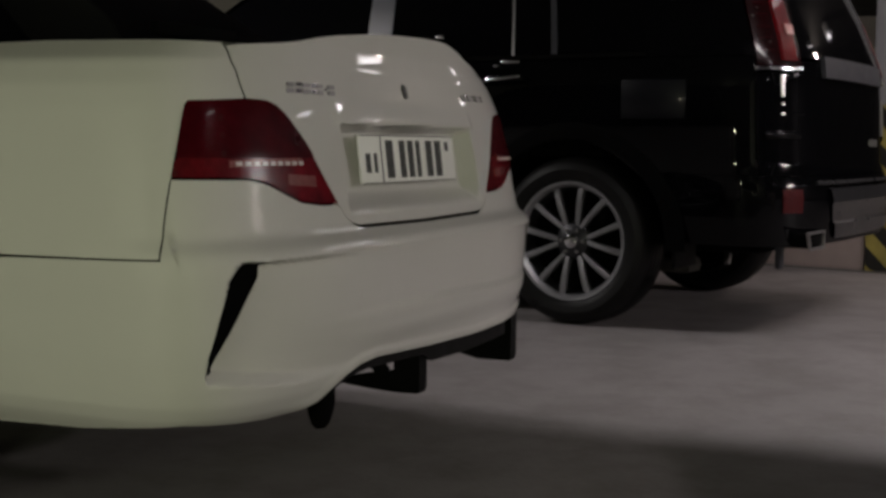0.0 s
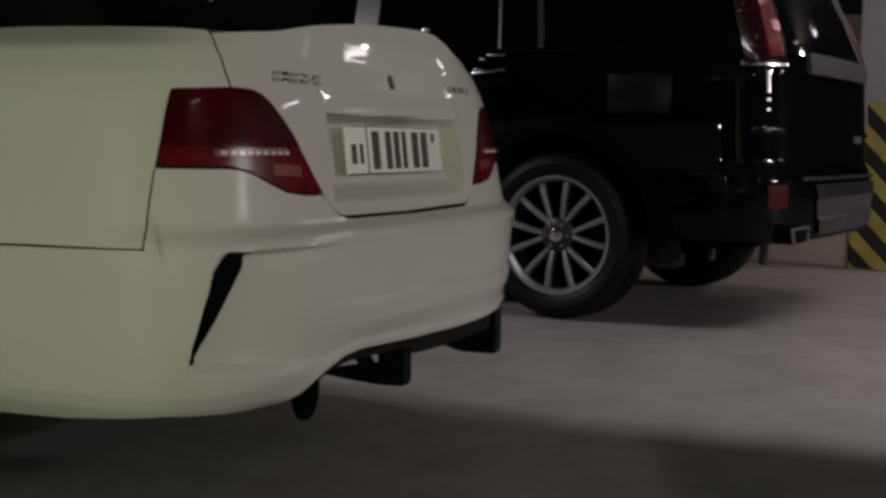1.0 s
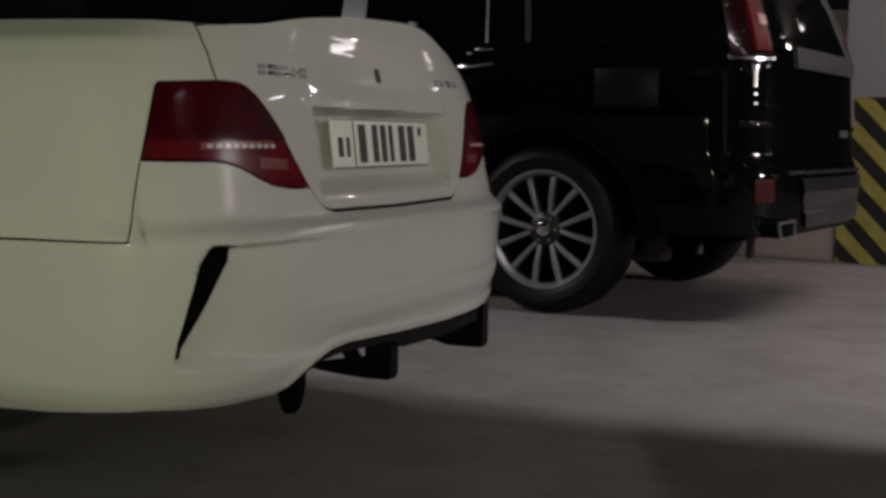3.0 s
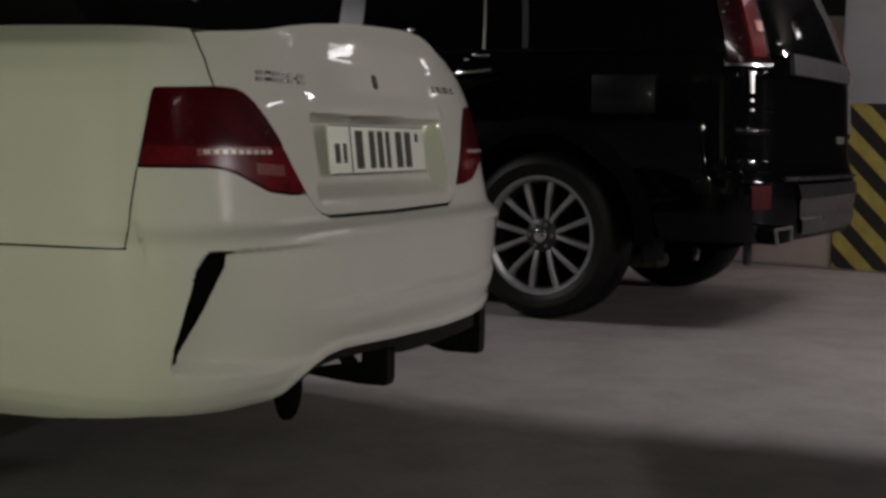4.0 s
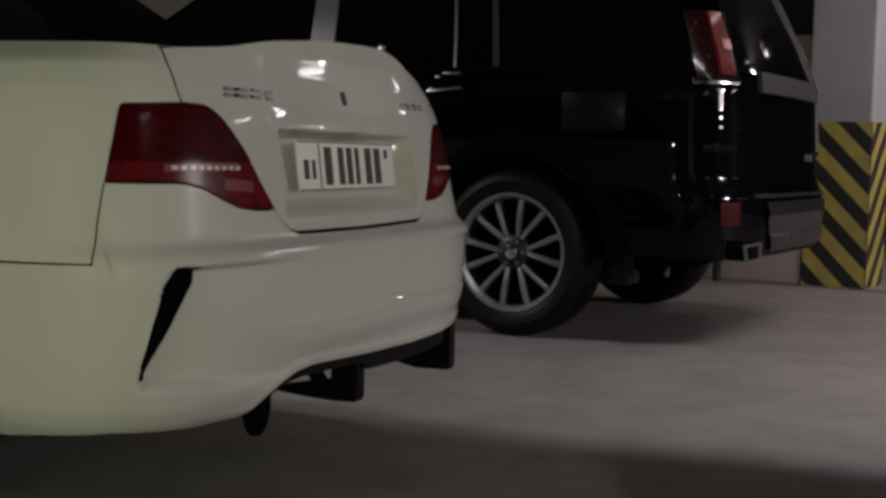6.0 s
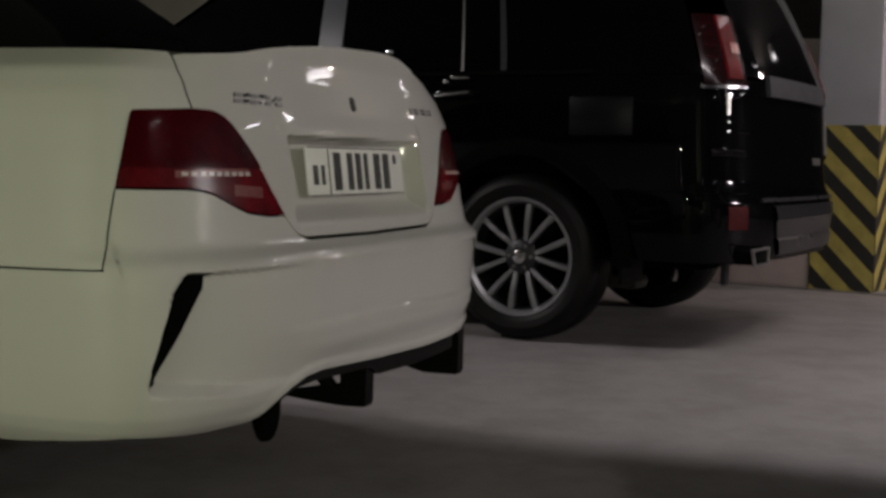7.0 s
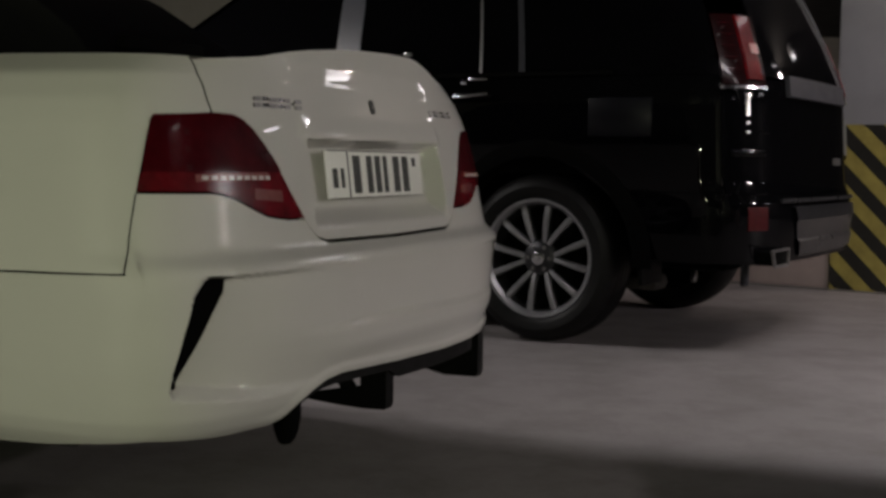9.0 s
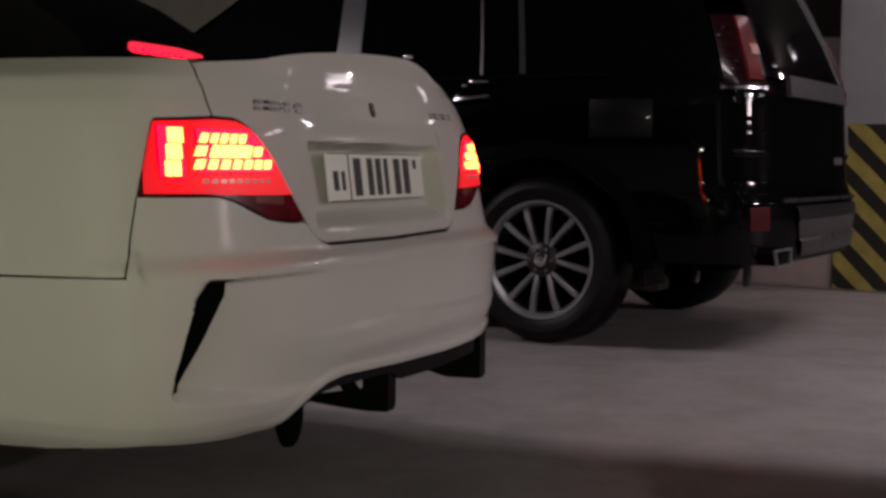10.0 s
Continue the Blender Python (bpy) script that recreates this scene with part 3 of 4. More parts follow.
    grid_mesh(bm, [[Vector((x, y, 0.325 - 0.10 * (x - 0.06))) for y in (-0.58, -0.3, 0.0)] for x in np.linspace(0.06, 0.14, 3)])
    part("diffuser_tray", bm, M_TRIM, root)
    fins = {-0.03: (0.212, ((0.055, 0.012, 0.34), (0.06, 0.0, 0.34), (0.115, -0.002, 0.33), (0.125, 0.0, 0.32))),
            -0.645: (0.198, ((0.055, 0.012, 0.34), (0.06, 0.0, 0.34), (0.16, -0.002, 0.33), (0.30, 0.03, 0.31), (0.42, 0.06, 0.30)))}
    for y, (low, rows) in fins.items():
        bm = bmesh.new()
        vs = grid_mesh(bm, [[Vector((x, y - 0.022, z1)), Vector((x, y - 0.022, low + z0)), Vector((x, y + 0.022, low + z0)), Vector((x, y + 0.022, z1))] for x, z0, z1 in rows])
        bm.faces.new(vs[0])
        bm.faces.new(vs[-1])
        part("diffuser_fin", bm, M_TRIM, root)
    bm = bmesh.new()
    vs = grid_mesh(bm, [[Vector((x, -0.03 - w, z1)), Vector((x, -0.03 - w, z0)), Vector((x, -0.03 + w, z0)), Vector((x, -0.03 + w, z1))]
                        for x, z0, z1, w in ((0.12, 0.210, 0.262, 0.022), (0.19, 0.213, 0.250, 0.020), (0.25, 0.217, 0.238, 0.016), (0.30, 0.221, 0.227, 0.010))])
    bm.faces.new(vs[0])
    bm.faces.new(vs[-1])
    part("diffuser_blade", bm, M_TRIM, root)
    bm = bmesh.new()
    box(bm, (0.19, -0.03, 0.285), (0.034, 0.03, 0.10), 0.008, pose(0, 0, 0, 0, 38, 0))
    part("blade_strut", bm, M_TRIM, root)
    bm = bmesh.new()
    vs = grid_mesh(bm, [[Vector((0.082 + rx * math.cos(a), 0.425 + ry * math.sin(a), z)) for a in np.linspace(0, 2 * math.pi, 21)]
                        for z, rx, ry in ((0.318, 0.030, 0.036), (0.27, 0.029, 0.036), (0.245, 0.024, 0.032), (0.226, 0.017, 0.026), (0.217, 0.010, 0.016), (0.215, 0.002, 0.003))])
    part("tow_hook_cover", bm, M_SHADOW, root, "black rounded hook cover")
    plate(root)
    emblems(root)
    return root


def on_skin(sh, q, z, lift):
    return sh.at(q, z, skin(q, z) - lift)


def strip(bm, sh, q0, z0, q1, z1, wide, lift, thick=0.003, n=10, mat=0, skew=0.0):
    """A raised strip laid along the skin."""
    rows = []
    for i in range(n + 1):
        q, z = q0 + (q1 - q0) * i / n, z0 + (z1 - z0) * i / n
        f = lambda dz, l: sh.at(q + skew * dz, z + dz, -l)
        rows.append([f(-wide / 2, lift), f(-wide / 2, lift + thick), f(wide / 2, lift + thick), f(wide / 2, lift)])
    vs = grid_mesh(bm, rows, mat)
    for k in (0, -1):
        fc = bm.faces.new(vs[k])
        fc.material_index = mat
    return bm


LIT = []


def tail_lamp(root, s):
    lamp = new("tail_lamp")
    lamp.parent = root
    lamp["label"] = "dark red tail lamp wrapped round the corner"
    qs = [s * q for q in span(0.4155, 0.863, 0.006)]
    split = lambda q: min(max(0.792, LAMP_LOW(q) + 0.0005), lamp_cut(q))
    bm = panel(WS, qs, LAMP_LOW, lambda q: split(q) + (0.003 if lamp_cut(q) > 0.796 else 0.0), 0.008, lambda q, z: -0.002, gap=0.003)
    part("lower_lens", bm, M_RED, lamp, "glossy red lower lens")
    bm = panel(WS, [q for q in qs if lamp_cut(q) > 0.7945], lambda q: split(q) - 0.0015, lamp_cut, 0.008, lambda q, z: -0.002, gap=0.0005)
    part("upper_lens", bm, M_MAROON, lamp, "glossy maroon upper lens")
    bm = bmesh.new()
    strip(bm, WS, s * 0.543, 0.785, s * 0.748, 0.780, 0.013, 0.002, 0.002)
    part("light_guide", bm, M_PINK, lamp)
    for i in range(9):
        bm = bmesh.new()
        q = 0.735 - i * 0.0225
        strip(bm, WS, s * q, 0.7805, s * (q - 0.014), 0.7805, 0.008, 0.004, 0.002, 2)
        part("led", bm, M_CLEAR, lamp, "small clear led")
    bm = bmesh.new()
    strip(bm, WS, s * 0.592, 0.749, s * 0.497, 0.743, 0.022, 0.002, 0.0015, 8)
    part("reverse_lens", bm, M_PINK, lamp, "pale reversing lens")
    for z in (0.80, 0.835, 0.868):
        bm = bmesh.new()
        strip(bm, WS, s * 0.765, z, s * 0.753, z, 0.012, 0.001, 0.0012, 2)
        part("reflector", bm, M_DIMRED, lamp)
    bm = bmesh.new()
    box(bm, (0.315, s * 0.385, 0.82), (0.28, 0.44, 0.25), 0.01)
    part("lamp_housing", bm, M_SHADOW, lamp, "black closed lamp housing")
    # lit segments: they slide up to the lens when the brake is pressed
    back = Vector((0.15, -s * 0.25, 0))
    bm = bmesh.new()
    lowg = lambda q: max(LAMP_LOW(q) + 0.005, float(np.interp(abs(q), [0.50, 0.69], [0.752, 0.755])))
    topg = lambda q: max(lamp_cut(q) - 0.007, lowg(q) + 0.001)
    panel(WS, [s * q for q in span(0.455, 0.852, 0.008)], lowg, topg, 0.02, lambda q, z: -0.005, gap=0, flange=0.002, bm=bm)
    LIT.append((part("glow_panel", bm, M_GLOWRED, lamp, "lit red panel"), back, 9.93))
    for a, b, z0, z1 in ((0.742, 0.525, 0.797, 0.880), (0.822, 0.772, 0.788, 0.884)):
        bm = bmesh.new()
        panel(WS, [s * q for q in span(b, a, 0.008)], lambda q: z0, lambda q: max(min(z1, lamp_cut(q) - 0.014), z0 + 0.002), 0.02, lambda q, z: -0.0075, gap=0, flange=0.002, bm=bm)
        LIT.append((part("glow_core", bm, M_GLOWCORE, lamp, "brightly lit red segment"), back, 9.87 if s > 0 else 9.93))
    def led(a, z, b, wide, n=2, skew=0.0):
        bm = bmesh.new()
        strip(bm, WS, s * a, z, s * b, z, wide, 0.0095, 0.002, n, skew=skew * s)
        LIT.append((part("brake_led", bm, M_GLOWLED, lamp, "lit brake segment"), back, 9.93))
    for z, q in ((0.803, 0.812), (0.834, 0.808), (0.865, 0.803)):
        led(q, z, q - 0.030, 0.027)
    for z, a, b, n in ((0.861, 0.735, 0.605, 5), (0.811, 0.752, 0.530, 7)):
        for i in range(n):
            q = a + (b - a) * i / n
            led(q, z, q + (b - a) / n * 0.66, 0.017, 2, -0.5)
    led(0.748, 0.836, 0.724, 0.018, 2, -0.5)
    led(0.712, 0.836, 0.600, 0.023, 6, -0.5)
    led(0.590, 0.836, 0.566, 0.018, 2, -0.5)


def plate(root):
    top = new("number_plate")
    top.parent = root
    top["label"] = "white number plate with dark characters shown as bars"
    tilt = math.degrees(math.atan2(0.014, 0.112))
    m = pose(0.089, -0.012, 0.785, 0, tilt, 0)
    bm = bmesh.new()
    box(bm, (0, 0, 0), (0.006, 0.522, 0.112), 0.003)
    p = part("plate_base", bm, M_PLATE, top)
    p.matrix_basis = m
    def bars(y, z, w, h):
        b = bmesh.new()
        box(b, (-0.0035, y, z), (0.002, w, h), 0.0005)
        o = part("bar", b, M_INK, top, smooth=False)
        o.matrix_basis = m
    bars(0.155, 0, 0.004, 0.106)
    for y, w, h, z in ((0.222, 0.024, 0.044, -0.008), (0.186, 0.016, 0.044, -0.008), (0.112, 0.038, 0.088, 0), (0.045, 0.030, 0.088, 0), (0.0, 0.030, 0.088, 0), (-0.042, 0.022, 0.088, 0), (-0.105, 0.036, 0.088, 0), (-0.158, 0.036, 0.088, 0), (-0.212, 0.018, 0.022, 0.03)):
        bars(y, z, w * 0.95, h)
    for z in (0.0545, -0.0545):
        bars(0, z, 0.512, 0.002)


def emblems(root):
    # unreadable raised lettering as bars
    for a, b, z, tall, kept in ((0.565, 0.375, 0.9335, 0.023, (0.12, 0.12, 0.12, 0.12, 0.09, 0.05, 0.14)), (-0.375, -0.535, 0.943, 0.016, (0.10, 0.10, 0.14, 0.14, 0.14, 0.10))):
        along, gap = 0.0, (1 - sum(kept)) / (len(kept) - 1)
        for i, w in enumerate(kept):
            q0, q1 = a + (b - a) * along, a + (b - a) * (along + w)
            along += w + gap
            for dz, k in ((tall * 0.28, 0.36), (-tall * 0.28, 0.36)) if w > 0.08 else ((0.0, 0.25),):
                bm = bmesh.new()
                strip(bm, WS, q0, z + dz, q1, z + dz + 0.001 * (i % 2), tall * k, 0.0, 0.004, 3)
                part("badge_bar", bm, M_CHROME if i % 2 else M_STEEL, root, "small chrome badge bar")
    bm = bmesh.new()
    rows = [[on_skin(WS, 0.006 * math.cos(a) * k, 0.945 + 0.017 * math.sin(a) * k, l) for a in np.linspace(0, 2 * math.pi, 17)] for k, l in ((1.0, 0.0), (1.0, 0.003), (0.05, 0.004))]
    grid_mesh(bm, rows)
    part("boot_lock", bm, M_INK, root, "small dark lock cover")


def greenhouse(root):
    # glass house: rear screen, side glass, windscreen and roof
    def ring(x0, x1, w0, z):
        return [(x0, -w0 * 0.80), (x0 - 0.06, 0.0), (x0, w0 * 0.80), (x0 + 0.12, w0), ((x0 + x1) / 2, w0 * 1.03), (x1 - 0.12, w0), (x1, w0 * 0.80), (x1 + 0.05, 0), (x1, -w0 * 0.80), (x1 - 0.12, -w0), ((x0 + x1) / 2, -w0 * 1.03), (x0 + 0.12, -w0), (x0, -w0 * 0.80)]
    levels = [(0.66, 3.35, 0.74, 0.985), (0.83, 3.05, 0.69, 1.12), (1.08, 2.75, 0.63, 1.28), (1.33, 2.45, 0.575, 1.385)]
    rings = [[Vector((x, y, z)) for x, y in ring(a, b, w, z)] for a, b, w, z in levels]
    def sheet(name, a, b, mat, label=""):
        bm = bmesh.new()
        grid_mesh(bm, [r[a:b + 1] for r in rings])
        part(name, bm, mat, root, label)
    sheet("rear_window", 0, 2, M_GLASS, "dark tinted rear window")
    sheet("pillar", 2, 3, M_GLASS)
    sheet("side_window", 3, 5, M_GLASS)
    sheet("pillar", 5, 6, M_WHITE)
    sheet("windscreen", 6, 8, M_GLASS)
    sheet("pillar", 8, 9, M_WHITE)
    sheet("side_window", 9, 11, M_GLASS)
    sheet("pillar", 11, 12, M_GLASS)
    bm = bmesh.new()
    top = rings[-1][:-1]
    f = [bm.verts.new(p) for p in top]
    c = bm.verts.new(Vector((1.86, 0, 1.44)))
    for i in range(len(f)):
        bm.faces.new((f[i], f[(i + 1) % len(f)], c))
    part("roof", bm, M_WHITE, root)
    lamp = new("high_brake_lamp")
    lamp.parent = root
    bm = bmesh.new()
    box(bm, (0.705, 0.0, 1.10), (0.03, 0.34, 0.034), 0.006)
    box(bm, (0.806, 0.0, 0.93), (0.08, 0.40, 0.08), 0.006)
    part("lamp_case", bm, M_SHADOW, lamp)
    bm = bmesh.new()
    grid_mesh(bm, [[Vector((0.684, y, 1.098 - k)), Vector((0.684, y, 1.098 + k))] for y, k in ((0.17, 0.008), (0.15, 0.014), (-0.02, 0.014), (-0.11, 0.009), (-0.155, 0.003))])
    g = part("brake_strip", bm, M_GLOWHIGH, lamp, "lit red brake strip")
    LIT.append((g, Vector((0.12, 0, -0.17)), 9.93))
    for i in range(8):
        bm = bmesh.new()
        box(bm, (0.681, 0.135 - 0.028 * i, 1.092), (0.003, 0.012, 0.007), 0.001)
        LIT.append((part("brake_led", bm, M_GLOWCORE, lamp, "lit red led"), Vector((0.12, 0, -0.17)), 9.93))


# ---- the black four-wheel drive ----
B_Z = [0.36, 0.42, 0.50, 0.60, 0.66, 0.70, 0.74, 0.90, 1.10, 1.18, 1.25, 1.45, 1.65, 1.80]
B_X = [0.065, 0.055, 0.05, 0.045, 0.050, 0.064, 0.080, 0.09, 0.10, 0.105, 0.125, 0.20, 0.29, 0.38]
B_W = [0.88, 0.91, 0.925, 0.935, 0.938, 0.938, 0.938, 0.938, 0.932, 0.922, 0.905, 0.84, 0.76, 0.69]
B_F = [0.1, 0.05, 0.0, 0.0, 0.0, 0.0, 0.0, 0.03, 0.15, 1.0, 1.15, 1.5, 1.8, 2.0]
BS = Shell(B_Z, B_X, B_W, B_F, 3.1, 0.36, 3.72, 2.8, 0.75)


def suv():
    root = new("suv_car")
    root.matrix_basis = SUV
    tagged(root, "glossy black four-wheel drive with chrome trim parked on the garage floor", "car")
    arch_x, r = (1.10, 3.89), 0.47
    def sill(q):
        p = BS.at(q, 0.6)
        z = 0.40
        for ax in arch_x:
            k = r ** 2 - (p.x - ax) ** 2
            if k > 0:
                z = max(z, 0.385 + math.sqrt(k) * 0.98)
        return z
    belt = 1.20
    screen = lambda x: 1.52 + (3.25 - x) * 0.58
    bm = panel(BS, span(-1.30, 1.30, 0.02), lambda q: max(0.40, sill(q)), lambda q: max(0.70, sill(q) + 0.01), 0.02)
    part("rear_bumper", bm, M_BLACK, root, "glossy black rear bumper")
    for s in (1, -1):
        qs = [s * q for q in span(0.94, 1.34, 0.02) + span(1.36, BS.q2, 0.03)]
        bm = panel(BS, qs, lambda q: max(0.70 if abs(q) < 1.30 else 0, sill(q)), lambda q: belt, 0.03)
        part("side_panel", bm, M_BLACK, root)
        # glass band of the side
        bm = panel(BS, [s * q for q in span(1.42, BS.q2 - 0.45, 0.05)], lambda q: belt + 0.03, lambda q: max(belt + 0.04, min(1.70, screen(BS.at(q, 1.0).x) - 0.03)), 0.05)
        part("side_window", bm, M_GLASS, root)
        bm = panel(BS, [s * q for q in span(0.94, 1.42, 0.03)], lambda q: belt, lambda q: 1.75, 0.03)
        part("rear_pillar", bm, M_BLACK, root)
        # the widest pillar has its reflection put into its colour
        for q, wd in ((1.87, 0.03), (2.10, 0.012), (2.83, 0.15)):
            bm = bmesh.new()
            rows = [[BS.at(s * (q + d - 0.10 * (z - 1.2)), z, -l) for d, l in ((0, 0), (0, 0.006), (wd, 0.006), (wd, 0))] for z in np.linspace(belt + 0.01, 1.72, 8)]
            grid_mesh(bm, rows)
            part("window_pillar", bm, {1.87: M_GREY, 2.10: M_STEEL}.get(q, M_PILLAR_SHEEN), root)
        bm = bmesh.new()
        strip(bm, BS, s * 1.42, belt + 0.014, s * (BS.q2 - 0.3), belt + 0.014, 0.02, 0.002, 0.006, 40)
        part("belt_trim", bm, M_SHADOW, root)
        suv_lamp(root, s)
        for x in arch_x:
            # flared arch
            bm = bmesh.new()
            rows = []
            for a in np.linspace(-2, 182, 40):
                c, sn = math.cos(radians(a)), math.sin(radians(a))
                rows.append([Vector((x + (r + d) * c, s * y, 0.385 + (r + d) * 0.98 * sn)) for d, y in ((0.0, 0.80), (-0.004, 0.94), (0.0, 0.952), (0.035, 0.952), (0.085, 0.934))])
            grid_mesh(bm, rows)
            part("wheel_arch", bm, M_SHADOW, root)
            wheel(root, (x, s * 0.81, 0.383), 0.383, 0.270, 0.25, s, 6, True)
        for x in (1.43, 2.75):
            bm = bmesh.new()
            box(bm, (x, s * 0.965, 1.12), (0.21, 0.02, 0.030), 0.009)
            for d in (-0.09, 0.09):
                box(bm, (x + d, s * 0.945, 1.12), (0.03, 0.035, 0.024), 0.006)
            handle = part("door_handle", bm, M_BLACK, root)
            # tilted chrome sliver added as the streak of light on the handle
            bm = bmesh.new()
            box(bm, (x + 0.01, s * 0.976, 1.119), (0.19, 0.006, 0.011), 0.003, pose(0, 0, 0, 0, 6, 0))
            part("handle_glint", bm, M_CHROME, handle, "slim chrome strip in place of a glint on the handle")
            # a dash and a dot of chrome added as glints on the side
            bm = bmesh.new()
            box(bm, (x - 0.015, s * 0.945, 1.195), (0.10, 0.008, 0.010), 0.003)
            box(bm, (x + 0.06, s * 0.945, 1.178), (0.03, 0.008, 0.012), 0.004)
            part("belt_glint", bm, M_CHROME, root, "short chrome pieces in place of glints under the window")
        bm = bmesh.new()
        box(bm, (0.60, s * 0.80, 0.40), (0.02, 0.24, 0.22), 0.006)
        part("mud_flap", bm, M_TRIM, root)
    bm = bmesh.new()
    box(bm, (0.71, 0.934, 1.02), (0.30, 0.012, 0.17), 0.02)
    part("fuel_flap", bm, M_FLAP, root)
    bm = bmesh.new()
    box(bm, (1.84, 0.885, 1.325), (0.05, 0.02, 0.02), 0.006)
    part("trim_end", bm, M_CHROME, root, "small chrome trim end")
    # rear door, glass and roof
    bm = panel(BS, span(-0.70, 0.70, 0.02), lambda q: 0.70, lambda q: 1.19, 0.03)
    part("rear_door", bm, M_BLACK, root)
    for i in range(5):
        bm = bmesh.new()
        q = -0.25 - 0.036 * i
        strip(bm, BS, q, 0.845, q - (0.026 if i % 2 else 0.018), 0.845, 0.034, 0.0, 0.005, 2)
        part("badge_bar", bm, M_STEEL, root, "small bright badge bar")
    bm = bmesh.new()
    rows = [[BS.at(-0.66 + q + 0.03 * math.sin(6 * (z - 0.86)), z, -l) for q, l in ((0.0, 0.0), (0.004, 0.012), (0.014, 0.012), (0.018, 0.0))] for z in np.linspace(0.88, 1.06, 12)]
    grid_mesh(bm, rows)
    part("rear_door_handle", bm, M_STEEL, root, "curved bright rear door handle")
    for s in (1, -1):
        bm = panel(BS, [s * q for q in span(0.705, 0.935, 0.02)], lambda q: 0.70, lambda q: 1.14, 0.03)
        part("rear_corner", bm, M_BLACK, root)
    bm = panel(BS, span(-0.70, 0.70, 0.02), lambda q: 1.20, lambda q: 1.72, 0.03)
    part("rear_window", bm, M_GLASS, root, "dark tinted rear window")
    bm = bmesh.new()
    rows = []
    for q in span(0.02, BS.q3, 0.05):
        z = max(1.12, min(1.78, screen(BS.at(q, 1.0).x)))
        a, b = BS.at(q, z), BS.at(-q, z)
        rows.append([a.lerp(b, i / 10) + Vector((0, 0, 0.06 * (1 - (i / 5 - 1) ** 2))) for i in range(11)])
    grid_mesh(bm, rows)
    part("roof", bm, M_BLACK, root)
    bm = panel(BS, span(BS.q2, BS.q3, 0.04), lambda q: 0.42, lambda q: 1.10, 0.05)
    panel(BS, span(-BS.q2, -BS.q3, 0.04), lambda q: 0.42, lambda q: 1.10, 0.05, bm=bm)
    part("front_body", bm, M_BLACK, root)
    bm = bmesh.new()
    box(bm, (2.5, 0, 0.50), (4.4, 1.30, 0.30), 0.03)
    box(bm, (2.5, 0, 0.80), (4.3, 1.70, 0.08), 0.03)
    box(bm, (1.10, 0, 0.385), (0.14, 1.3, 0.14), 0.03)
    part("underbody", bm, M_SHADOW, root)
    bm = bmesh.new()
    strip(bm, BS, -0.45, 1.165, 0.50, 1.165, 0.085, 0.004, 0.022, 24)
    part("door_garnish", bm, M_GREY, root, "grey metallic bar on the rear door")
    bm = bmesh.new()
    strip(bm, BS, -0.90, 0.668, 0.62, 0.668, 0.014, -0.005, 0.02, 30)
    part("bumper_step", bm, M_SKID, root)
    # tail pipe: a squared tip
    bm = bmesh.new()
    for y, z, sy, sz in ((0.672, 0.462, 0.235, 0.010), (0.652, 0.392, 0.195, 0.010)):
        box(bm, (0.062, y, z), (0.012, sy, sz), 0.002)
    for y, a in ((0.557, 3), (0.770, -30)):
        box(bm, (0.062, y, 0.427), (0.012, 0.010, 0.074 if a > 0 else 0.085), 0.002, pose(0, 0, 0, a, 0, 0))
    part("tail_pipe", bm, M_STEEL, root, "slim chrome rim of a squared tail pipe")
    bm = bmesh.new()
    box(bm, (0.141, 0.660, 0.427), (0.15, 0.19, 0.062), 0.008)
    part("pipe_inside", bm, M_SHADOW, root)
    # what hangs below the body: exhaust box, bracket and towing eye
    bm = bmesh.new()
    box(bm, (0.82, 0.34, 0.255), (0.20, 0.16, 0.075), 0.025)
    part("exhaust_box", bm, M_UNDER, root, "dull grey exhaust box")
    bm = bmesh.new()
    box(bm, (0.80, -0.31, 0.235), (0.03, 0.05, 0.07), 0.012, pose(0, 0, 0, 20, 0, 0))
    part("axle_bracket", bm, M_STEEL, root, "small bare metal bracket")
    bm = bmesh.new()
    box(bm, (0.20, 0.72, 0.365), (0.03, 0.055, 0.13), 0.012)
    part("towing_eye", bm, M_GREY, root)
    # skid plate under the bumper and frame round the rear window
    bm = bmesh.new()
    rows = []
    for z, lift in ((0.645, 0.0), (0.64, 0.014), (0.585, 0.018), (0.575, 0.010), (0.50, 0.006), (0.49, 0.016), (0.43, 0.012), (0.42, 0.0)):
        left = 0.42 + 0.35 * (z - 0.42)
        rows.append([BS.at(-0.64 + (left + 0.64) * i / 24, z, -lift) for i in range(25)])
    grid_mesh(bm, rows)
    part("skid_plate", bm, M_SKID, root, "dull metallic skid plate")
    for s in (1, -1):
        bm = bmesh.new()
        rows = [[BS.at(s * q, z, -l) for q, l in ((0.665, 0.002), (0.67, 0.008), (0.705, 0.008), (0.71, 0.002))] for z in np.linspace(1.20, 1.72, 10)]
        grid_mesh(bm, rows)
        part("window_frame", bm, M_GREY if s < 0 else M_BLACK, root)
    return root


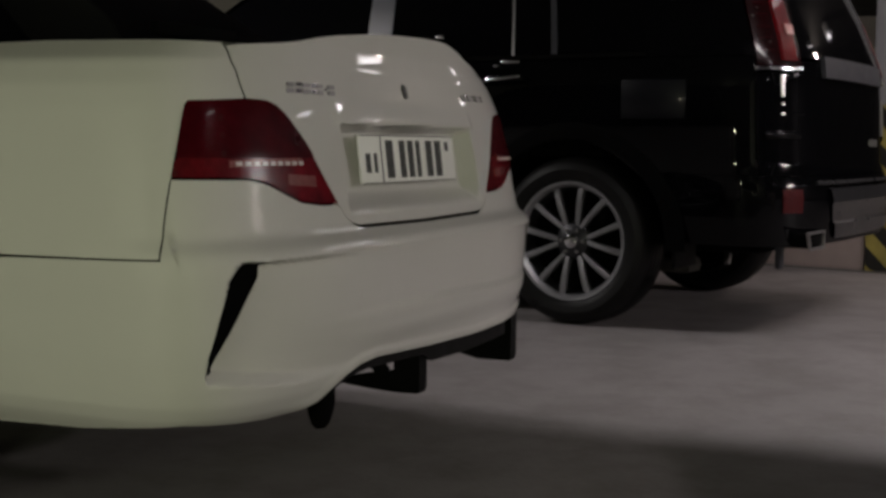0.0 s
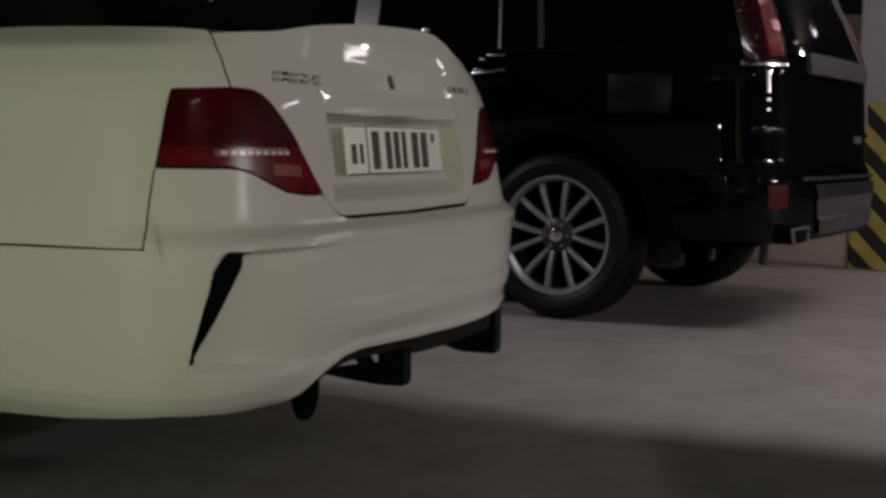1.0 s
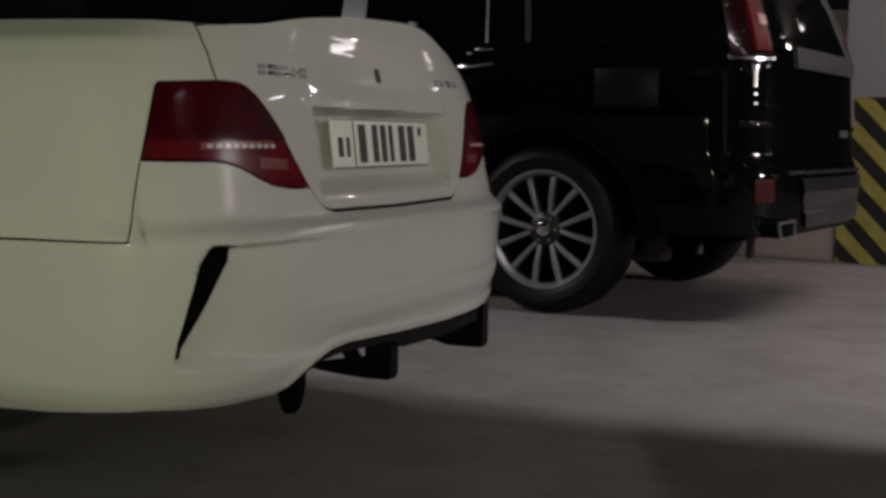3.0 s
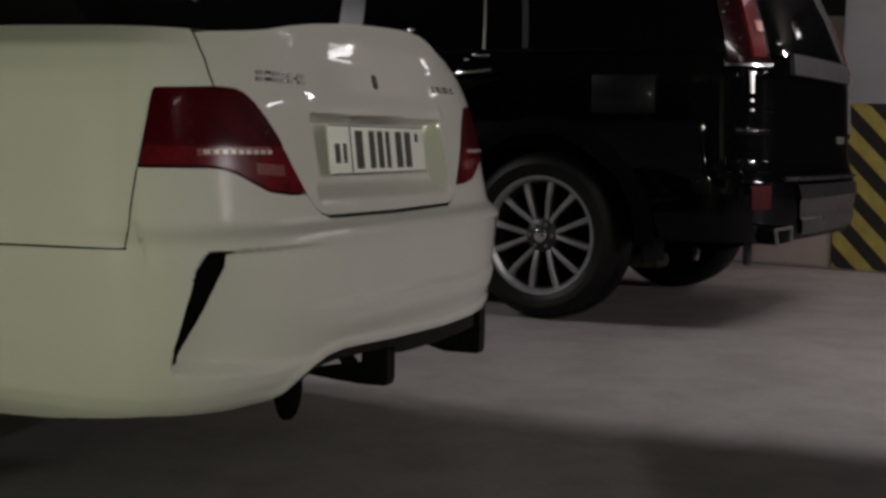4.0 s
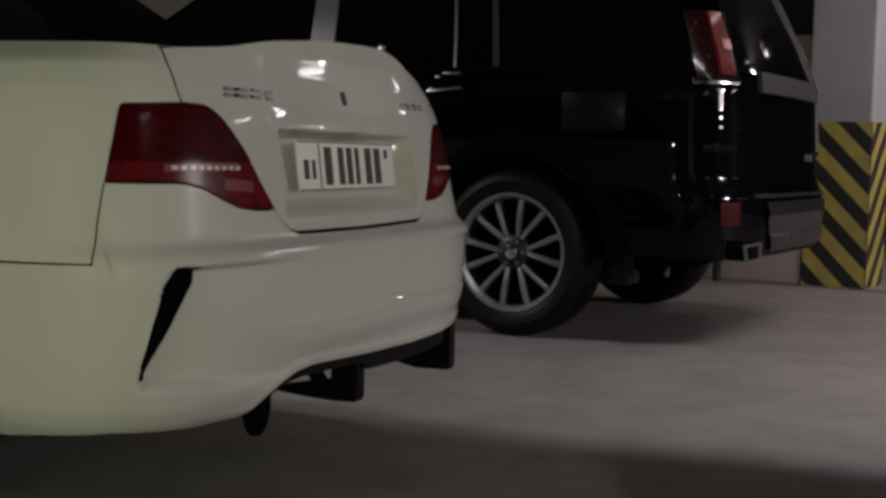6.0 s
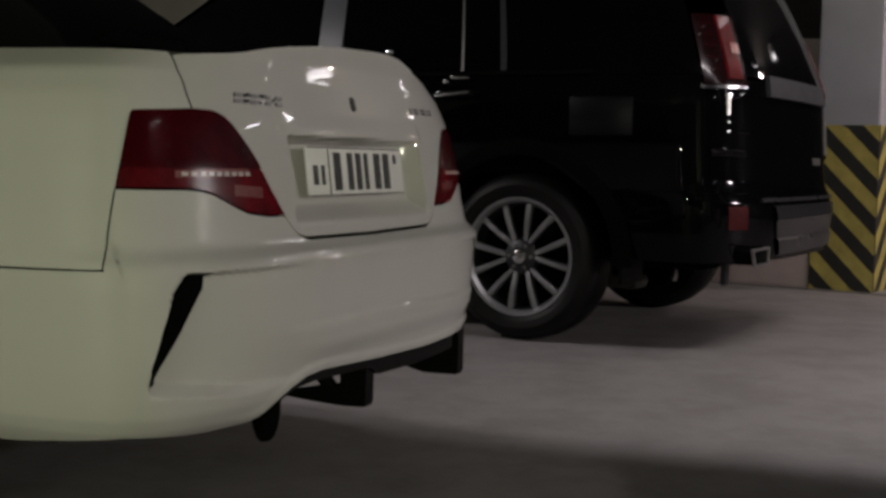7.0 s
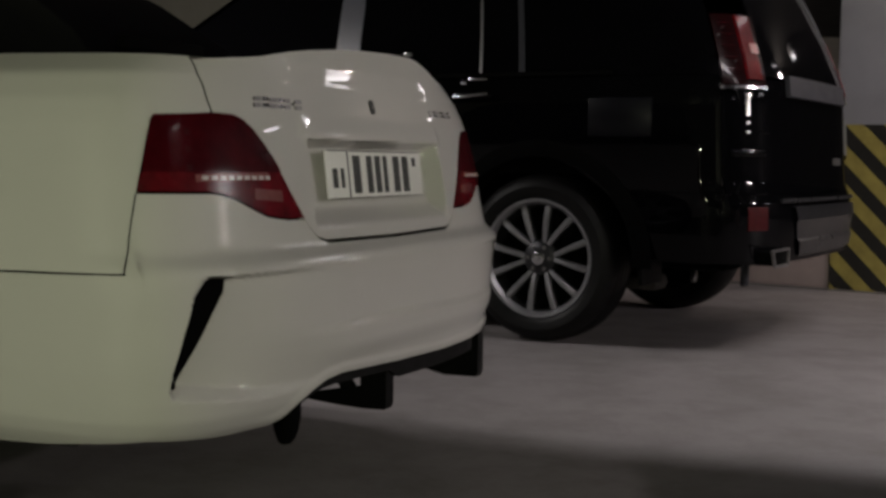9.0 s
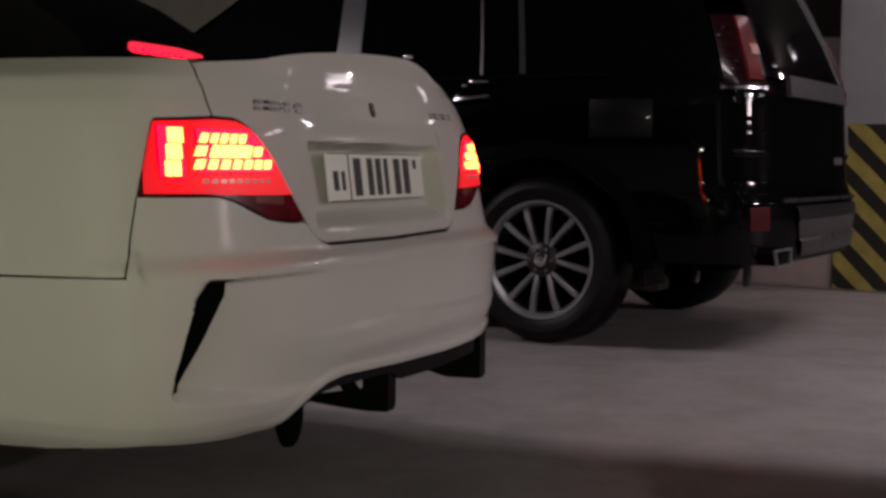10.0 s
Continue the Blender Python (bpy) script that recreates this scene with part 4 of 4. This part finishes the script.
def suv_lamp(root, s):
    lamp = new("tail_lamp")
    lamp.parent = root
    bm = panel(BS, [s * q for q in span(0.70, 0.935, 0.012)], lambda q: 1.155, lambda q: 1.46, 0.03, lambda q, z: -0.012)
    part("lens", bm, M_REDDARK, lamp, "dark red lens")
    bm = bmesh.new()
    rows = [[BS.at(s * q, z, -l) for q, l in ((0.725, 0.013), (0.735, 0.02), (0.815, 0.02), (0.825, 0.013))] for z in np.linspace(1.18, 1.45, 10)]
    grid_mesh(bm, rows)
    part("inner_lens", bm, M_LENSRED, lamp, "red inner lens")
    for z in (1.22, 1.27, 1.32, 1.37, 1.42):
        bm = bmesh.new()
        strip(bm, BS, s * 0.85, z, s * 0.91, z, 0.008, 0.012, 0.004, 6)
        part("lens_rib", bm, M_LENSDIM, lamp)
    for q, z in ((0.925, 1.36), (0.90, 1.395), (0.875, 1.25)):
        bm = bmesh.new()
        strip(bm, BS, s * q, z, s * (q - 0.012), z + 0.004, 0.008, 0.014, 0.004, 2)
        part("lens_facet", bm, M_CHROME, lamp, "small bright facet")
    bm = bmesh.new()
    strip(bm, BS, s * 0.725, 1.31, s * 0.775, 1.31, 0.045, 0.020, 0.003, 3)
    part("reverse_lens", bm, M_PINK, lamp, "small clear reversing lens")
    bm = bmesh.new()
    strip(bm, BS, s * 0.70, 1.150, s * 0.945, 1.143, 0.012, 0.010, 0.010, 16)
    part("chrome_strip", bm, M_CHROME, lamp, "chrome strip")
    bm = bmesh.new()
    rows = [[BS.at(s * q, z, -0.004) for q in (0.73, 0.77, 0.81, 0.85)] for z in np.linspace(0.545, 0.645, 4)]
    grid_mesh(bm, rows)
    part("reflector", bm, M_DIMRED, lamp)
    # steel strips added where the paint would mirror lamps in a broken line
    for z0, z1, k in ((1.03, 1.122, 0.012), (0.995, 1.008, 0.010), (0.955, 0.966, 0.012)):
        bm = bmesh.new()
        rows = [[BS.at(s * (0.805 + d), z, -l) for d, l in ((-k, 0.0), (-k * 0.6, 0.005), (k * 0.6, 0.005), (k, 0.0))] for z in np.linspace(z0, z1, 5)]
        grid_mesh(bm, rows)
        part("corner_glint", bm, M_STEEL, lamp, "bright narrow steel strip in place of a reflection on the corner")
    # rounded black beads added at bumper's shoulder and door's edge to catch glints
    for a, b, z, k in ((0.70, 0.90, 0.872, 0.018), (0.66, 0.74, 0.962, 0.008)):
        bm = bmesh.new()
        rows = [[BS.at(s * q, z + k * math.cos(t), -0.6 * k * math.sin(t)) for t in np.linspace(0, math.pi, 9)] for q in span(a, b, 0.012)]
        grid_mesh(bm, rows)
        part("glint_bead", bm, M_BLACK, lamp)


saloon()
suv()


# ---- what moves ----
def motions():
    for ob, back, start in LIT:
        inside, out = Matrix.Translation(back), Matrix()
        walk(ob, [(0, inside), (start - 0.1, inside), (start, inside), (start + 0.034, out), (10, out)])


motions()
